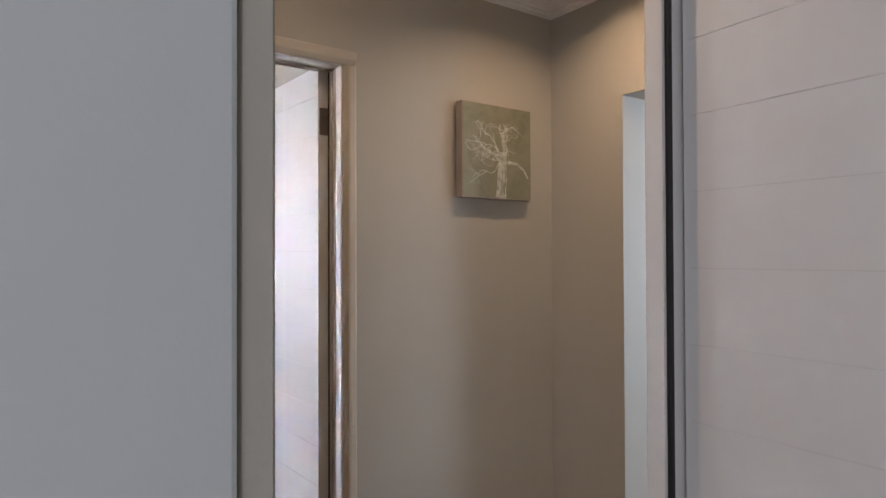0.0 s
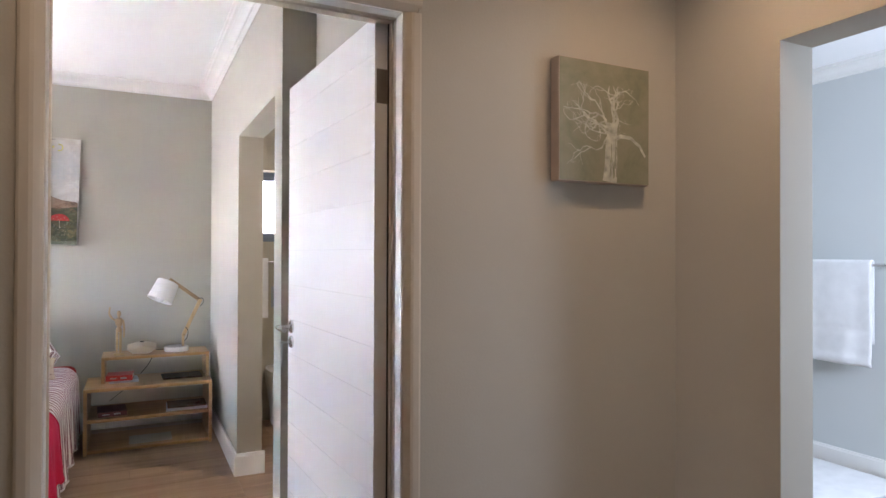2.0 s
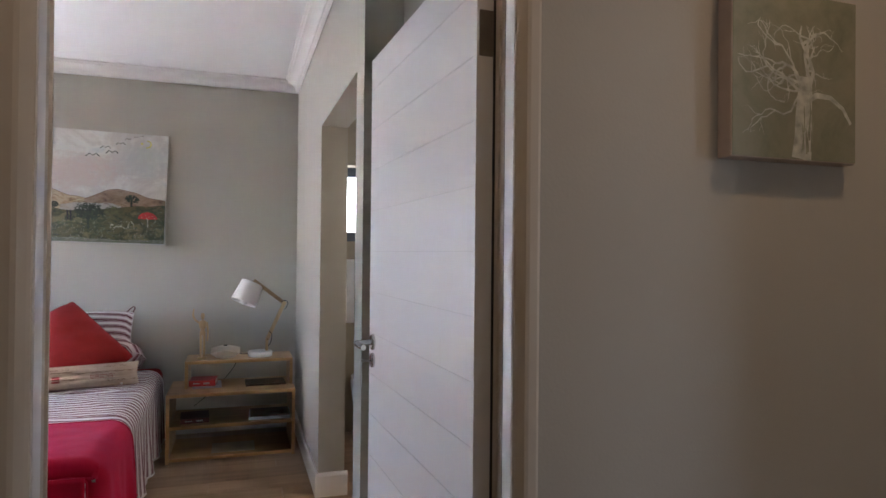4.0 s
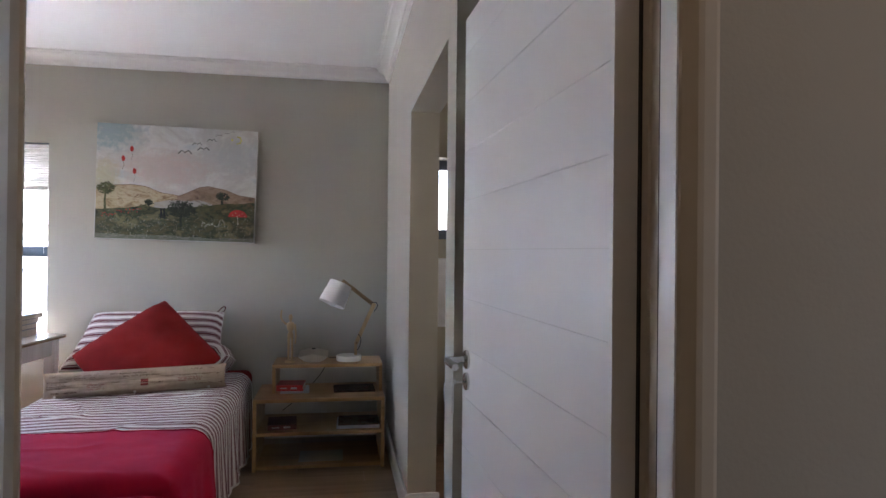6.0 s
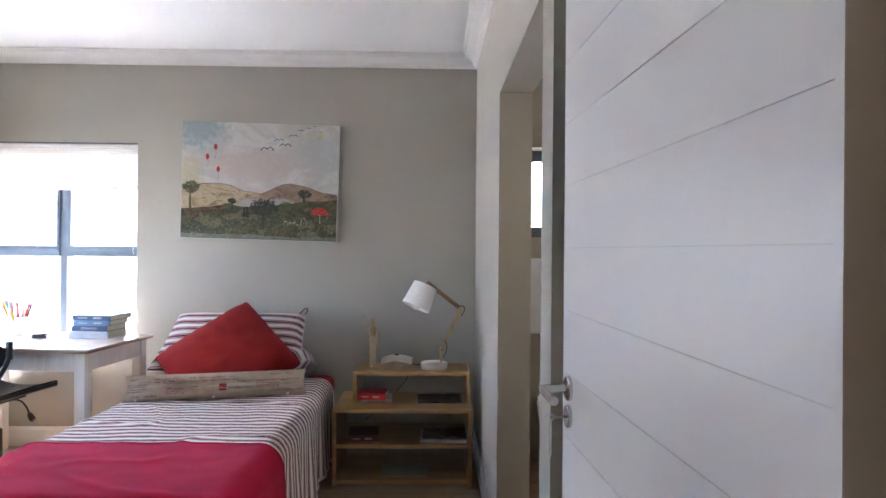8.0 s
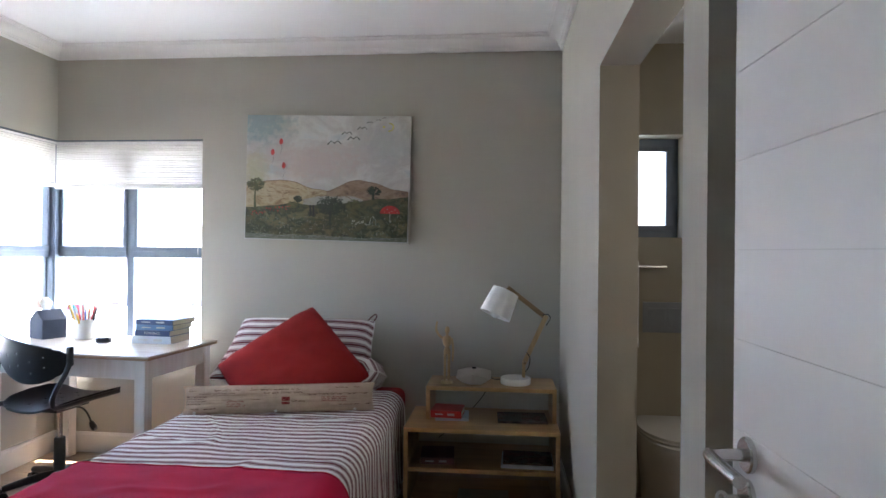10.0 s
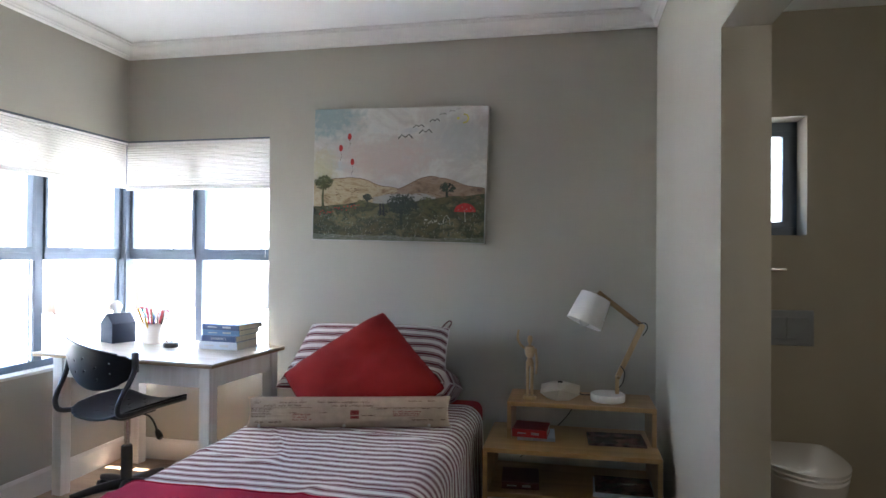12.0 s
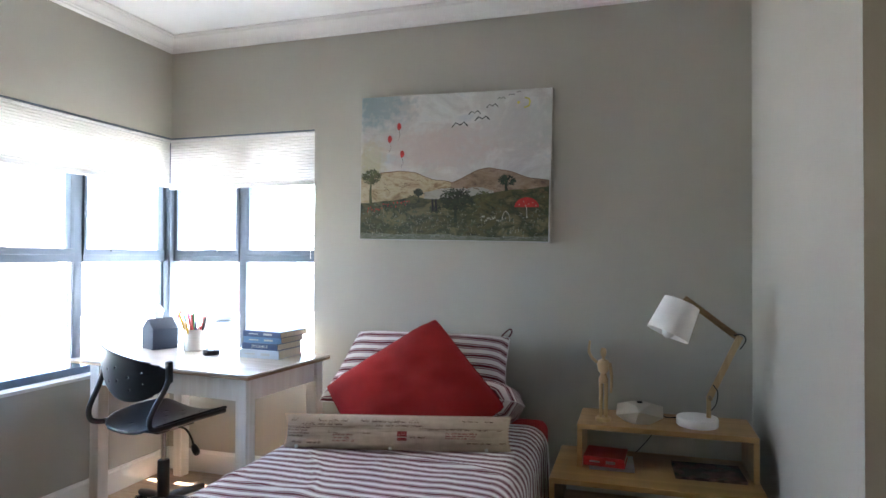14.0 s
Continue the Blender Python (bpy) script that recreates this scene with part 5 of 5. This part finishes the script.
def ornament():
    ob = thing("faceted_bowl", "faceted frosted ornament with a small dark knot on the bedside shelf", "ornament")
    x, y, z = -0.520, -0.445, 0.6355
    bm = bmesh.new()

    def ring(rx, ry, dz, turn, wob):
        return [bm.verts.new((x + rx * math.cos(a), y + ry * math.sin(a), z + dz + wob * (-1) ** i)) for i, a in enumerate(np.arange(6) * math.pi / 3 + turn)]

    low, mid, top = ring(0.062, 0.055, 0.0, 0.2, 0), ring(0.112, 0.092, 0.048, 0.5, 0.014), ring(0.055, 0.045, 0.080, 0.2, 0)
    bm.faces.new(low)
    bm.faces.new(top)
    for p, q in ((low, mid), (mid, top)):
        for i in range(6):
            j = (i + 1) % 6
            if p is low:
                bm.faces.new((p[i], p[j], q[i]))
                bm.faces.new((p[j], q[j], q[i]))
            else:
                bm.faces.new((p[i], p[j], q[j]))
                bm.faces.new((p[i], q[j], q[i]))
    part("faceted_shell", bm, M["frost"], ob)
    bm = bmesh.new()
    add_box(bm, x - 0.012, x + 0.012, y - 0.003, y + 0.003, z + 0.0802, z + 0.089, 0.002)
    part("knot", bm, M["black"], ob)


ornament()


# ---- desk, chair and desk things ----
DZ = 0.80


def desk():
    ob = thing("desk", "whitewashed pine desk in the window corner", "desk", pose(-2.238, -0.828, 0, 0, 0, -5.8))
    part("tabletop", box(-1.20, 0, 0, 0.68, DZ - 0.010, DZ, 0.004, 3), M["desktop"], ob, "limed pine top")
    part("top_edge", box(-1.198, -0.001, 0.001, 0.679, DZ - 0.024, DZ - 0.0102, 0.004, 3), M["arm"], ob, "worn brown edge under the top")
    for lx0 in (-1.085, -0.105):
        for ly0 in (0.035, 0.600):
            bm = bmesh.new()
            add_box(bm, lx0, lx0 + 0.065, ly0, ly0 + 0.065, 0, DZ - 0.0245, 0.004)
            part("leg", bm, M["limed"], ob)
    part("apron", box(-1.02, -0.105, 0.047, 0.069, DZ - 0.135, DZ - 0.0245), M["limed"], ob)
    part("apron", box(-1.02, -0.105, 0.631, 0.653, DZ - 0.135, DZ - 0.0245), M["limed"], ob)
    part("apron", box(-0.075, -0.053, 0.100, 0.600, DZ - 0.135, DZ - 0.0245), M["limed"], ob)
    part("apron", box(-1.072, -1.05, 0.100, 0.600, DZ - 0.135, DZ - 0.0245), M["limed"], ob)


desk()

BK = "stacked books on the desk"
book("book", -2.60, -2.345, -0.385, -0.16, DZ + 0.0004, DZ + 0.045, M["palebook"], -3, "thick pale blue textbook under the pile on the desk", None, BK)
book("book", -2.585, -2.35, -0.38, -0.16, DZ + 0.0455, DZ + 0.080, M["navy"], -5, "navy textbook titled in white in the pile on the desk", "DYNAMICS", BK)
book("book", -2.58, -2.34, -0.375, -0.15, DZ + 0.0805, DZ + 0.114, M["steelblue"], -2, "blue textbook in the pile on the desk", None, BK)
book("book", -2.575, -2.32, -0.385, -0.15, DZ + 0.1145, DZ + 0.146, M["navy"], -7, "navy textbook on top of the pile on the desk", None, BK)


def desk_things():
    ob = thing("tissue_box", "slate blue house-shaped tissue box with a tissue out of its roof", "tissue box", pose(-3.262, -0.235, DZ + 0.0004, 0, 0, -24) @ Matrix.Diagonal((1.2, 1.2, 1.2, 1)))
    bm = bmesh.new()
    extrude_profile(bm, [(-0.062, 0), (0.062, 0), (0.062, 0.10), (0.0, 0.150), (-0.062, 0.10)], "y", -0.062, 0.062)
    part("shell", bm, M["slate"], ob)
    bm = bmesh.new()
    rnd = random.Random(3)
    ring = []
    for k, (r, z) in enumerate(((0.010, 0.135), (0.018, 0.160), (0.026, 0.185), (0.008, 0.212))):
        ring.append([bm.verts.new((r * math.cos(a) * 0.5 - 0.01 - 0.006 * k, r * math.sin(a) * 1.3, z + rnd.uniform(-0.006, 0.006))) for a in np.arange(8) * math.pi / 4])
    for a, b in zip(ring, ring[1:]):
        for i in range(8):
            bm.faces.new((a[i], a[(i + 1) % 8], b[(i + 1) % 8], b[i]))
    part("tissue", bm, M["tissue"], ob, "white paper tissue", True)

    cx, cy = -3.01, -0.235
    ob = thing("pen_pot", "white ceramic pot full of coloured pens on the desk", "pen pot", pose(cx, cy, DZ + 0.0004) @ Matrix.Diagonal((1.5, 1.5, 1.2, 1)))
    bm = add_turn(bmesh.new(), [(0, 0), (0.040, 0), (0.045, 0.008), (0.046, 0.10), (0.044, 0.103), (0.041, 0.10), (0.040, 0.012), (0, 0.010)], 32)
    part("pot", bm, M["ceramic"], ob, smooth=True)
    cols = ((0.45, 0.03, 0.03), (0.03, 0.20, 0.06), (0.60, 0.35, 0.02), (0.02, 0.02, 0.02), (0.03, 0.06, 0.25), (0.55, 0.50, 0.45), (0.50, 0.10, 0.02), (0.02, 0.22, 0.2), (0.3, 0.3, 0.3), (0.5, 0.02, 0.1))
    pm = [material("pen_colour", c, 0.35) for c in cols]
    for i in range(18):
        a = i * 2.4
        r0, r1 = 0.018, rnd.uniform(0.025, 0.062)
        bm = bmesh.new()
        ht = rnd.uniform(0.125, 0.175)
        add_rod(bm, (r0 * math.cos(a), r0 * math.sin(a), 0.012), (r1 * math.cos(a), r1 * math.sin(a), ht), 0.0042, seg=8)
        add_rod(bm, (r1 * math.cos(a), r1 * math.sin(a), ht), (r1 * 1.06 * math.cos(a), r1 * 1.06 * math.sin(a), ht + 0.012), 0.0042, 0.001, seg=8)
        part("pen", bm, pm[i % len(pm)], ob, smooth=True)
    bm = bmesh.new()
    add_path(bm, [(-0.02, 0.0, 0.09), (-0.035, 0, 0.16), (-0.055, 0, 0.182), (-0.075, 0, 0.170), (-0.078, 0, 0.150)], 0.0028, 8)
    add_path(bm, [(0.02, 0.0, 0.09), (0.040, 0, 0.15), (0.060, 0, 0.170), (0.075, 0, 0.158)], 0.0028, 8)
    part("straw", bm, pm[0], ob, "red bent straw", True)

    ob = thing("puck_trinket", "small black disc with silvery clips on the desk", "trinket", pose(-2.80, -0.36, DZ + 0.0004) @ Matrix.Diagonal((1.25, 1.25, 1.35, 1)))
    part("disc", add_turn(bmesh.new(), [(0, 0), (0.034, 0), (0.036, 0.004), (0.036, 0.018), (0.033, 0.021), (0, 0.021)], 28), M["black"], ob, smooth=True)
    for i in range(9):
        a = i * 2.1
        bm = bmesh.new()
        add_box(bm, 0.02 * math.cos(a) - 0.006, 0.02 * math.cos(a) + 0.006, 0.02 * math.sin(a) - 0.004, 0.02 * math.sin(a) + 0.004, 0.021, 0.030 + 0.004 * (i % 3), 0.001)
        part("clip", bm, M["chrome"], ob)


desk_things()


def bent_shell(name, w, fn, holes, mat, parent, nu=60, nv=36, thick=0.010):
    """A moulded plastic sheet: a grid on fn(u, v) with small holes left open and a rounded outline."""
    bm = bmesh.new()
    vs = {}

    def inside(u, v):
        a, b = abs(2 * u - 1), abs(2 * v - 1)
        return (a ** 5 + b ** 5) <= 1.0

    for i in range(nu):
        for j in range(nv):
            uc, vc = (i + 0.5) / nu, (j + 0.5) / nv
            if not inside(uc, vc):
                continue
            if holes and 0.2 < uc < 0.8 and 0.2 < vc < 0.8 and i % 8 == 3 and (j + (4 if i % 16 == 3 else 0)) % 8 == 3:
                continue
            q = []
            for a, b in ((i, j), (i + 1, j), (i + 1, j + 1), (i, j + 1)):
                if (a, b) not in vs:
                    vs[(a, b)] = bm.verts.new(fn(a / nu, b / nv))
                q.append(vs[(a, b)])
            bm.faces.new(q)
    ob = part(name, bm, mat, parent, smooth=True)
    md = ob.modifiers.new("thickness", "SOLIDIFY")
    md.thickness = thick
    md.offset = 0
    return ob


def office_chair():
    ob = thing("office_chair", "black perforated plastic swivel chair pushed in at the desk", "chair", pose(-2.862, -0.650, 0, 0, 0, -7) @ Matrix.Diagonal((1.0, 1.06, 1.10, 1)))
    bm = bmesh.new()
    for k in range(5):
        a = 6.28318 * k / 5 + 0.35
        c, s = math.cos(a), math.sin(a)
        add_path(bm, [(0.02 * c, 0.02 * s, 0.085), (0.12 * c, 0.12 * s, 0.085), (0.26 * c, 0.26 * s, 0.066)], lambda t: 0.026 - 0.010 * t, 10)
    part("star_base", bm, M["black"], ob, smooth=True)
    for k in range(5):
        a = 6.28318 * k / 5 + 0.35
        c, s = math.cos(a), math.sin(a)
        bm = bmesh.new()
        for o in (-0.014, 0.014):
            p = Vector((0.26 * c - s * o, 0.26 * s + c * o, 0.026))
            add_rod(bm, p + Vector((-s, c, 0)) * -0.008, p + Vector((-s, c, 0)) * 0.008, 0.026, seg=18)
        add_rod(bm, (0.26 * c, 0.26 * s, 0.03), (0.26 * c, 0.26 * s, 0.068), 0.008, seg=10)
        part("castor", bm, M["black"], ob, smooth=True)
    part("gas_column", add_turn(bmesh.new(), [(0, 0.06), (0.030, 0.06), (0.028, 0.27), (0.024, 0.275), (0, 0.275)], 24), M["black"], ob, smooth=True)
    part("piston", add_turn(bmesh.new(), [(0, 0.27), (0.0135, 0.27), (0.0135, 0.43), (0, 0.43)], 20), M["chrome"], ob, smooth=True)
    part("seat_plate", box(-0.09, 0.09, -0.11, 0.11, 0.425, 0.447, 0.004), M["black"], ob)

    def seat(u, v):
        x, y = (u - 0.5) * 0.46 * (0.74 + 0.26 * min(1.0, v * 1.9) ** 0.6), (v - 0.48) * 0.47
        z = 0.452 + 0.95 * x * x * (1.15 - 0.5 * v) + 0.020 * v
        z -= 0.020 * max(0, (v - 0.86) / 0.14) ** 2
        return (x, y, z)

    bent_shell("seat", 0.47, seat, True, M["moulded"], ob)

    def back(u, v):
        a = (u - 0.5) * 2
        x = a * 0.238 - 0.012
        h = 0.208 * (1 - 0.56 * abs(a) ** 2.0)
        z = 0.806 - 0.010 * a * a - 0.048 * a - (1 - v) * h
        y = -0.265 + 0.105 * a * a + 0.035 * (1 - v) * (1 - a * a)
        return (x, y, z)

    bent_shell("backrest", 0.45, back, True, M["moulded"], ob, 56, 28)
    for s in (-1, 1):
        bm = bmesh.new()
        if s > 0:
            add_path(bm, [(0.224, -0.158, 0.745), (0.226, -0.162, 0.70), (0.226, -0.195, 0.640), (0.222, -0.240, 0.580), (0.220, -0.262, 0.530), (0.214, -0.240, 0.492), (0.214, -0.150, 0.484), (0.222, -0.02, 0.488), (0.224, 0.18, 0.486)], 0.0125, 12)
            add_box(bm, 0.208, 0.236, -0.176, -0.146, 0.675, 0.772, 0.008)
        else:
            add_path(bm, [(-0.212, -0.172, 0.735), (-0.216, -0.180, 0.68), (-0.214, -0.205, 0.625), (-0.206, -0.240, 0.575), (-0.200, -0.258, 0.530), (-0.192, -0.240, 0.490), (-0.190, -0.150, 0.474), (-0.205, -0.02, 0.478)], 0.0125, 12)
        part("arm_loop", bm, M["black"], ob, smooth=True)
    bm = bmesh.new()
    add_path(bm, [(0.05, 0.02, 0.432), (0.14, 0.01, 0.428), (0.19, 0.0, 0.395), (0.215, -0.01, 0.365)], 0.005, 8)
    add_path(bm, [(0.215, -0.01, 0.368), (0.235, -0.012, 0.345), (0.250, -0.013, 0.335)], lambda t: 0.011 + 0.006 * math.sin(3.1 * t), 10)
    part("height_lever", bm, M["black"], ob, smooth=True)


office_chair()


# ---- ensuite things ----
def toilet():
    ob = thing("toilet", "white back-to-wall toilet with its lid down in the ensuite", "toilet", pose(0.555, -0.30, 0.0) @ Matrix.Diagonal((1.0, 1.0, 1.07, 1)))

    def oval(z, w, l, y0, k=44):
        pts = []
        for i in range(k):
            a = 6.28318 * i / k
            sn, cs = math.sin(a), math.cos(a)
            x, y = w * sn, y0 - l * 0.42 + (l * 0.42 * cs if cs > 0 else l * 0.58 * cs)
            if cs > 0:
                x = w * math.copysign(abs(sn) ** 0.35, sn)
                y = y0 - l * 0.42 + l * 0.42 * cs ** 0.35
            pts.append((x, y, z))
        return pts

    def loft(rows):
        bm = bmesh.new()
        rr = [[bm.verts.new(p) for p in r] for r in rows]
        for a, b in zip(rr, rr[1:]):
            for i in range(len(a)):
                bm.faces.new((a[i], a[(i + 1) % len(a)], b[(i + 1) % len(b)], b[i]))
        bm.faces.new(rr[0][::-1])
        bm.faces.new(rr[-1])
        return bm

    part("bowl", loft([oval(0.0, 0.13, 0.40, 0.0), oval(0.10, 0.135, 0.42, 0.0), oval(0.22, 0.155, 0.48, 0.0), oval(0.34, 0.178, 0.53, 0.0), oval(0.385, 0.182, 0.54, 0.0), oval(0.392, 0.176, 0.53, 0.0)]), M["ceramic"], ob, smooth=True)
    part("seat", loft([oval(0.393, 0.180, 0.47, -0.055), oval(0.404, 0.184, 0.475, -0.055), oval(0.410, 0.180, 0.47, -0.055)]), M["enamel"], ob, smooth=True)
    part("lid", loft([oval(0.4105, 0.184, 0.475, -0.053), oval(0.424, 0.186, 0.478, -0.053), oval(0.432, 0.176, 0.465, -0.056)]), M["enamel"], ob, smooth=True)


toilet()
fp = thing("flush_plate", "satin grey flush plate on the ensuite wall over the toilet", "flush plate")
part("plate", box(0.44, 0.70, -0.310, -0.300, 0.925, 1.10, 0.004), M["plate"], fp)
part("button", box(0.47, 0.565, -0.3135, -0.3101, 0.96, 1.065, 0.002), M["plate"], fp)
part("button", box(0.575, 0.67, -0.3135, -0.3101, 0.96, 1.065, 0.002), M["plate"], fp)


def rail(name, a, b, wall_axis, wall, label):
    ob = thing(name, label, "towel rail")
    bm = bmesh.new()
    add_rod(bm, a, b, 0.009, seg=14)
    part("bar", bm, M["chrome"], ob, smooth=True)
    a, b = Vector(a), Vector(b)
    for t in (0.06, 0.94):
        p = a.lerp(b, t)
        q = p.copy()
        q[wall_axis] = wall
        bm = bmesh.new()
        add_rod(bm, p, q, 0.008, seg=12)
        part("bracket", bm, M["chrome"], ob, smooth=True)
    return ob


rail("towel_rail", (0.17, -0.365, 1.302), (0.555, -0.365, 1.302), 1, -0.30, "brushed steel rail under the ensuite window")


def hung_towel(name, axis, a, b, out, z, front, back, label, seed):
    """A folded towel over a rail; axis is the way the rail runs, out the rail's place across it."""
    bm = bmesh.new()
    prof = []
    r = 0.016
    for i in range(41):
        prof.append((-r, z - front + front * i / 40))
    for i in range(1, 8):
        t = math.pi * i / 8
        prof.append((-r * math.cos(t), z + r * math.sin(t)))
    for i in range(10):
        prof.append((r, z - back * i / 9))
    n = 30
    rows = []
    for k in range(n + 1):
        w = a + (b - a) * k / n
        row = []
        for d, zz in prof:
            fall = max(0.0, (z - zz) / front)
            dd = out + d + (0.007 * math.sin(w * 23 + seed) + 0.014 * noise.noise(Vector((w * 8, zz * 2.5, seed)))) * min(1, fall * 2) * (1 if d < 0 else 0.3)
            if d < 0:
                dd += 0.006 * math.exp(-((fall - 0.66) / 0.035) ** 2) - 0.010 * max(0.0, 1 - abs(fall - 0.95) / 0.06)
            row.append(bm.verts.new((dd, w, zz) if axis == "y" else (w, dd, zz)))
        rows.append(row)
    for p, q in zip(rows, rows[1:]):
        for i in range(len(p) - 1):
            bm.faces.new((p[i], p[i + 1], q[i + 1], q[i]))
    ob = make(name, bm, M["towel"], True, label, "towel")
    md = ob.modifiers.new("thickness", "SOLIDIFY")
    md.thickness, md.offset = 0.009, 0
    return ob


hung_towel("towel", "x", 0.19, 0.40, -0.365, 1.313, 0.46, 0.30, "white towel hung over the ensuite rail", 3.0)

# ---- bathroom things ----
rail("towel_rail", (3.475, -3.42, 1.315), (3.475, -2.62, 1.315), 0, 3.553, "brushed steel rail on the bathroom wall")
hung_towel("towel", "y", -3.30, -2.75, 3.475, 1.326, 0.64, 0.5, "thick white towel hung over the bathroom rail", 1.0)
mat_ob = make("bath_mat", box(2.62, 3.50, -3.50, -2.78, 0.0, 0.026, 0.010, 3), M["rug"], True, "white tufted bath mat on the bathroom floor", "bath mat")

# hall downlight
dl = thing("downlight", "round recessed downlight in the hall ceiling", "lamp")
part("rim", add_turn(bmesh.new(), [(0.042, 2.5095), (0.056, 2.5095), (0.055, 2.503), (0.044, 2.504), (0.042, 2.5095)], 32, (0.78, -4.48, 0)), M["enamel"], dl, smooth=True)


# ---- outside ----
make("ground", boxes([(-400, 400, 0.24, 400, -0.5, -0.35), (-400, WX - 0.24, -400, 0.24, -0.5, -0.35)]), M["ground"], label="pale sunlit paving and sand", kind="structure")


def house(name, x, y, rz, w, d, h, wallm, label):
    ob = thing(name, label, "house", pose(x, y, -0.35, 0, 0, rz))
    part("wall", boxes([(-w / 2, w / 2, 0, d, 0, h)]), wallm, ob)
    part("roof", extrude_profile(bmesh.new(), [(-0.4, h), (d + 0.4, h), (d / 2, h + 1.1)], "x", -w / 2 - 0.4, w / 2 + 0.4), M["roof"], ob)
    part("garage_door", boxes([(-w / 2 + 0.8, -w / 2 + 3.4, -0.06, 0.02, 0, 2.1)]), M["brick"], ob)
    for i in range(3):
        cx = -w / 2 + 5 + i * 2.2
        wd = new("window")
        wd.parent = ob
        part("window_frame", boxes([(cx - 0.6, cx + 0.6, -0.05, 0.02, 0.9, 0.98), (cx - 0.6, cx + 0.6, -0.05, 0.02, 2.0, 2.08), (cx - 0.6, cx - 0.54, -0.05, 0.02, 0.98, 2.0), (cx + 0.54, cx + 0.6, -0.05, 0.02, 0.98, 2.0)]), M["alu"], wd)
        # Opaque white panes: the outdoor glare is put in their colour.
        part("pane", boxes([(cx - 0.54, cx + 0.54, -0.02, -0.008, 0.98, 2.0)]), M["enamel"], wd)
    return ob


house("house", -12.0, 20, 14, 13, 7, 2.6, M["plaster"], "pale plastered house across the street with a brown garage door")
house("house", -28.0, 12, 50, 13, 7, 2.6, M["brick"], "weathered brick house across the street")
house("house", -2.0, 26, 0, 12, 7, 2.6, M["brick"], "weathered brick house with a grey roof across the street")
gw = thing("garden_wall", "pale plastered garden wall along the street", "wall")
for i in range(10):
    part("wall_panel", boxes([(-24 + i * 2.4, -24 + i * 2.4 + 2.2, 14.0, 14.15, -0.35, 0.75)]), M["plaster"], gw)
    part("pillar", boxes([(-24 + i * 2.4 + 2.2, -24 + i * 2.4 + 2.4, 13.95, 14.2, -0.35, 0.9)]), M["brick"], gw)


fence = thing("timber_fence", "pale orange-brown fence of horizontal boards along the next garden", "fence", pose(-15.2, 9.6, -0.35, 0, 0, 43))
for i in range(3):
    for k in range(6):
        part("board", boxes([(-4.5 + i * 3.02, -1.5 + i * 3.02, 0, 0.025, 0.06 + k * 0.165, 0.2235 + k * 0.165)]), M["fence"], fence)
for i in range(4):
    part("post", boxes([(-4.56 + i * 3.02, -4.46 + i * 3.02, 0.026, 0.12, 0, 1.06)]), M["fence"], fence)
bn = thing("wheeled_bin", "dark grey wheeled bin outside by the fence", "bin", pose(-10.9, 10.6, -0.35, 0, 0, 35))
bm = bmesh.new()
add_box(bm, -0.28, 0.28, -0.32, 0.32, 0.05, 1.0, 0.03)
part("body", bm, M["roof"], bn)
part("lid", box(-0.31, 0.31, -0.36, 0.34, 1.003, 1.06, 0.02), M["roof"], bn)


def street_tree(x, y):
    ob = thing("young_tree", "thin young street tree with sparse leaves", "tree", pose(x, y, -0.35))
    rnd = random.Random(8)
    bm = bmesh.new()
    add_path(bm, [(0, 0, 0), (0.03, 0.02, 1.0), (-0.02, 0.05, 2.0), (0.04, 0.0, 2.9)], lambda t: 0.05 - 0.035 * t, 8)
    tips = []
    for i in range(14):
        a, z = i * 2.4, 1.3 + i * 0.11
        tip = (0.75 * math.cos(a) * rnd.uniform(0.6, 1), 0.75 * math.sin(a) * rnd.uniform(0.6, 1), z + rnd.uniform(0.4, 0.8))
        add_rod(bm, (0, 0.02, z), tip, 0.014, 0.004, seg=6)
        tips.append(tip)
    part("trunk", bm, M["bark"], ob, smooth=True)
    bm = bmesh.new()
    for t in tips:
        for k in range(60):
            p = Vector(t) * rnd.uniform(0.75, 1.05) + Vector([rnd.gauss(0, 0.14) for _ in range(3)])
            q = Euler([rnd.uniform(0, 6) for _ in range(3)]).to_matrix()
            bm.faces.new([bm.verts.new(p + q @ Vector(c)) for c in ((-0.02, 0, 0), (0, -0.01, 0), (0.03, 0, 0), (0, 0.012, 0))])
    part("crown", bm, M["leaf"], ob)


street_tree(-11.5, 3.6)


# ---- floor planks ----
def planks(x0, x1, y0, y1, parent):
    rnd = random.Random(4)
    w, ln = 0.178, 1.22
    shared = {}
    y, row = y0, 0
    while y < y1 - 0.01:
        yb = min(y + w, y1)
        x = x0 - (row * 0.41) % ln
        while x < x1:
            a, b = max(x, x0), min(x + ln, x1)
            if b - a > 0.02:
                key = (round(b - a, 3), round(yb - y, 3))
                if key not in shared:
                    bm = box(0.0006, b - a - 0.0006, 0.0006, yb - y - 0.0006, -0.012, 0.0, 0.0008, 1)
                    me = bpy.data.meshes.new("plank")
                    bm.to_mesh(me)
                    bm.free()
                    me.materials.append(M["plank"])
                    shared[key] = me
                ob = new("plank", shared[key])
                ob.location = (a, y, 0)
                ob.parent = parent
            x += ln
        y = yb
        row += 1


floor_ob = bpy.data.objects["floor"]
planks(WX, 0.0, -3.80, 0.0, floor_ob)
planks(0.0, 1.155, -3.18, -0.30, floor_ob)
planks(-1.6, 3.553, -5.4, -3.80, floor_ob)
planks(1.275, 3.553, -3.80, -2.50, floor_ob)
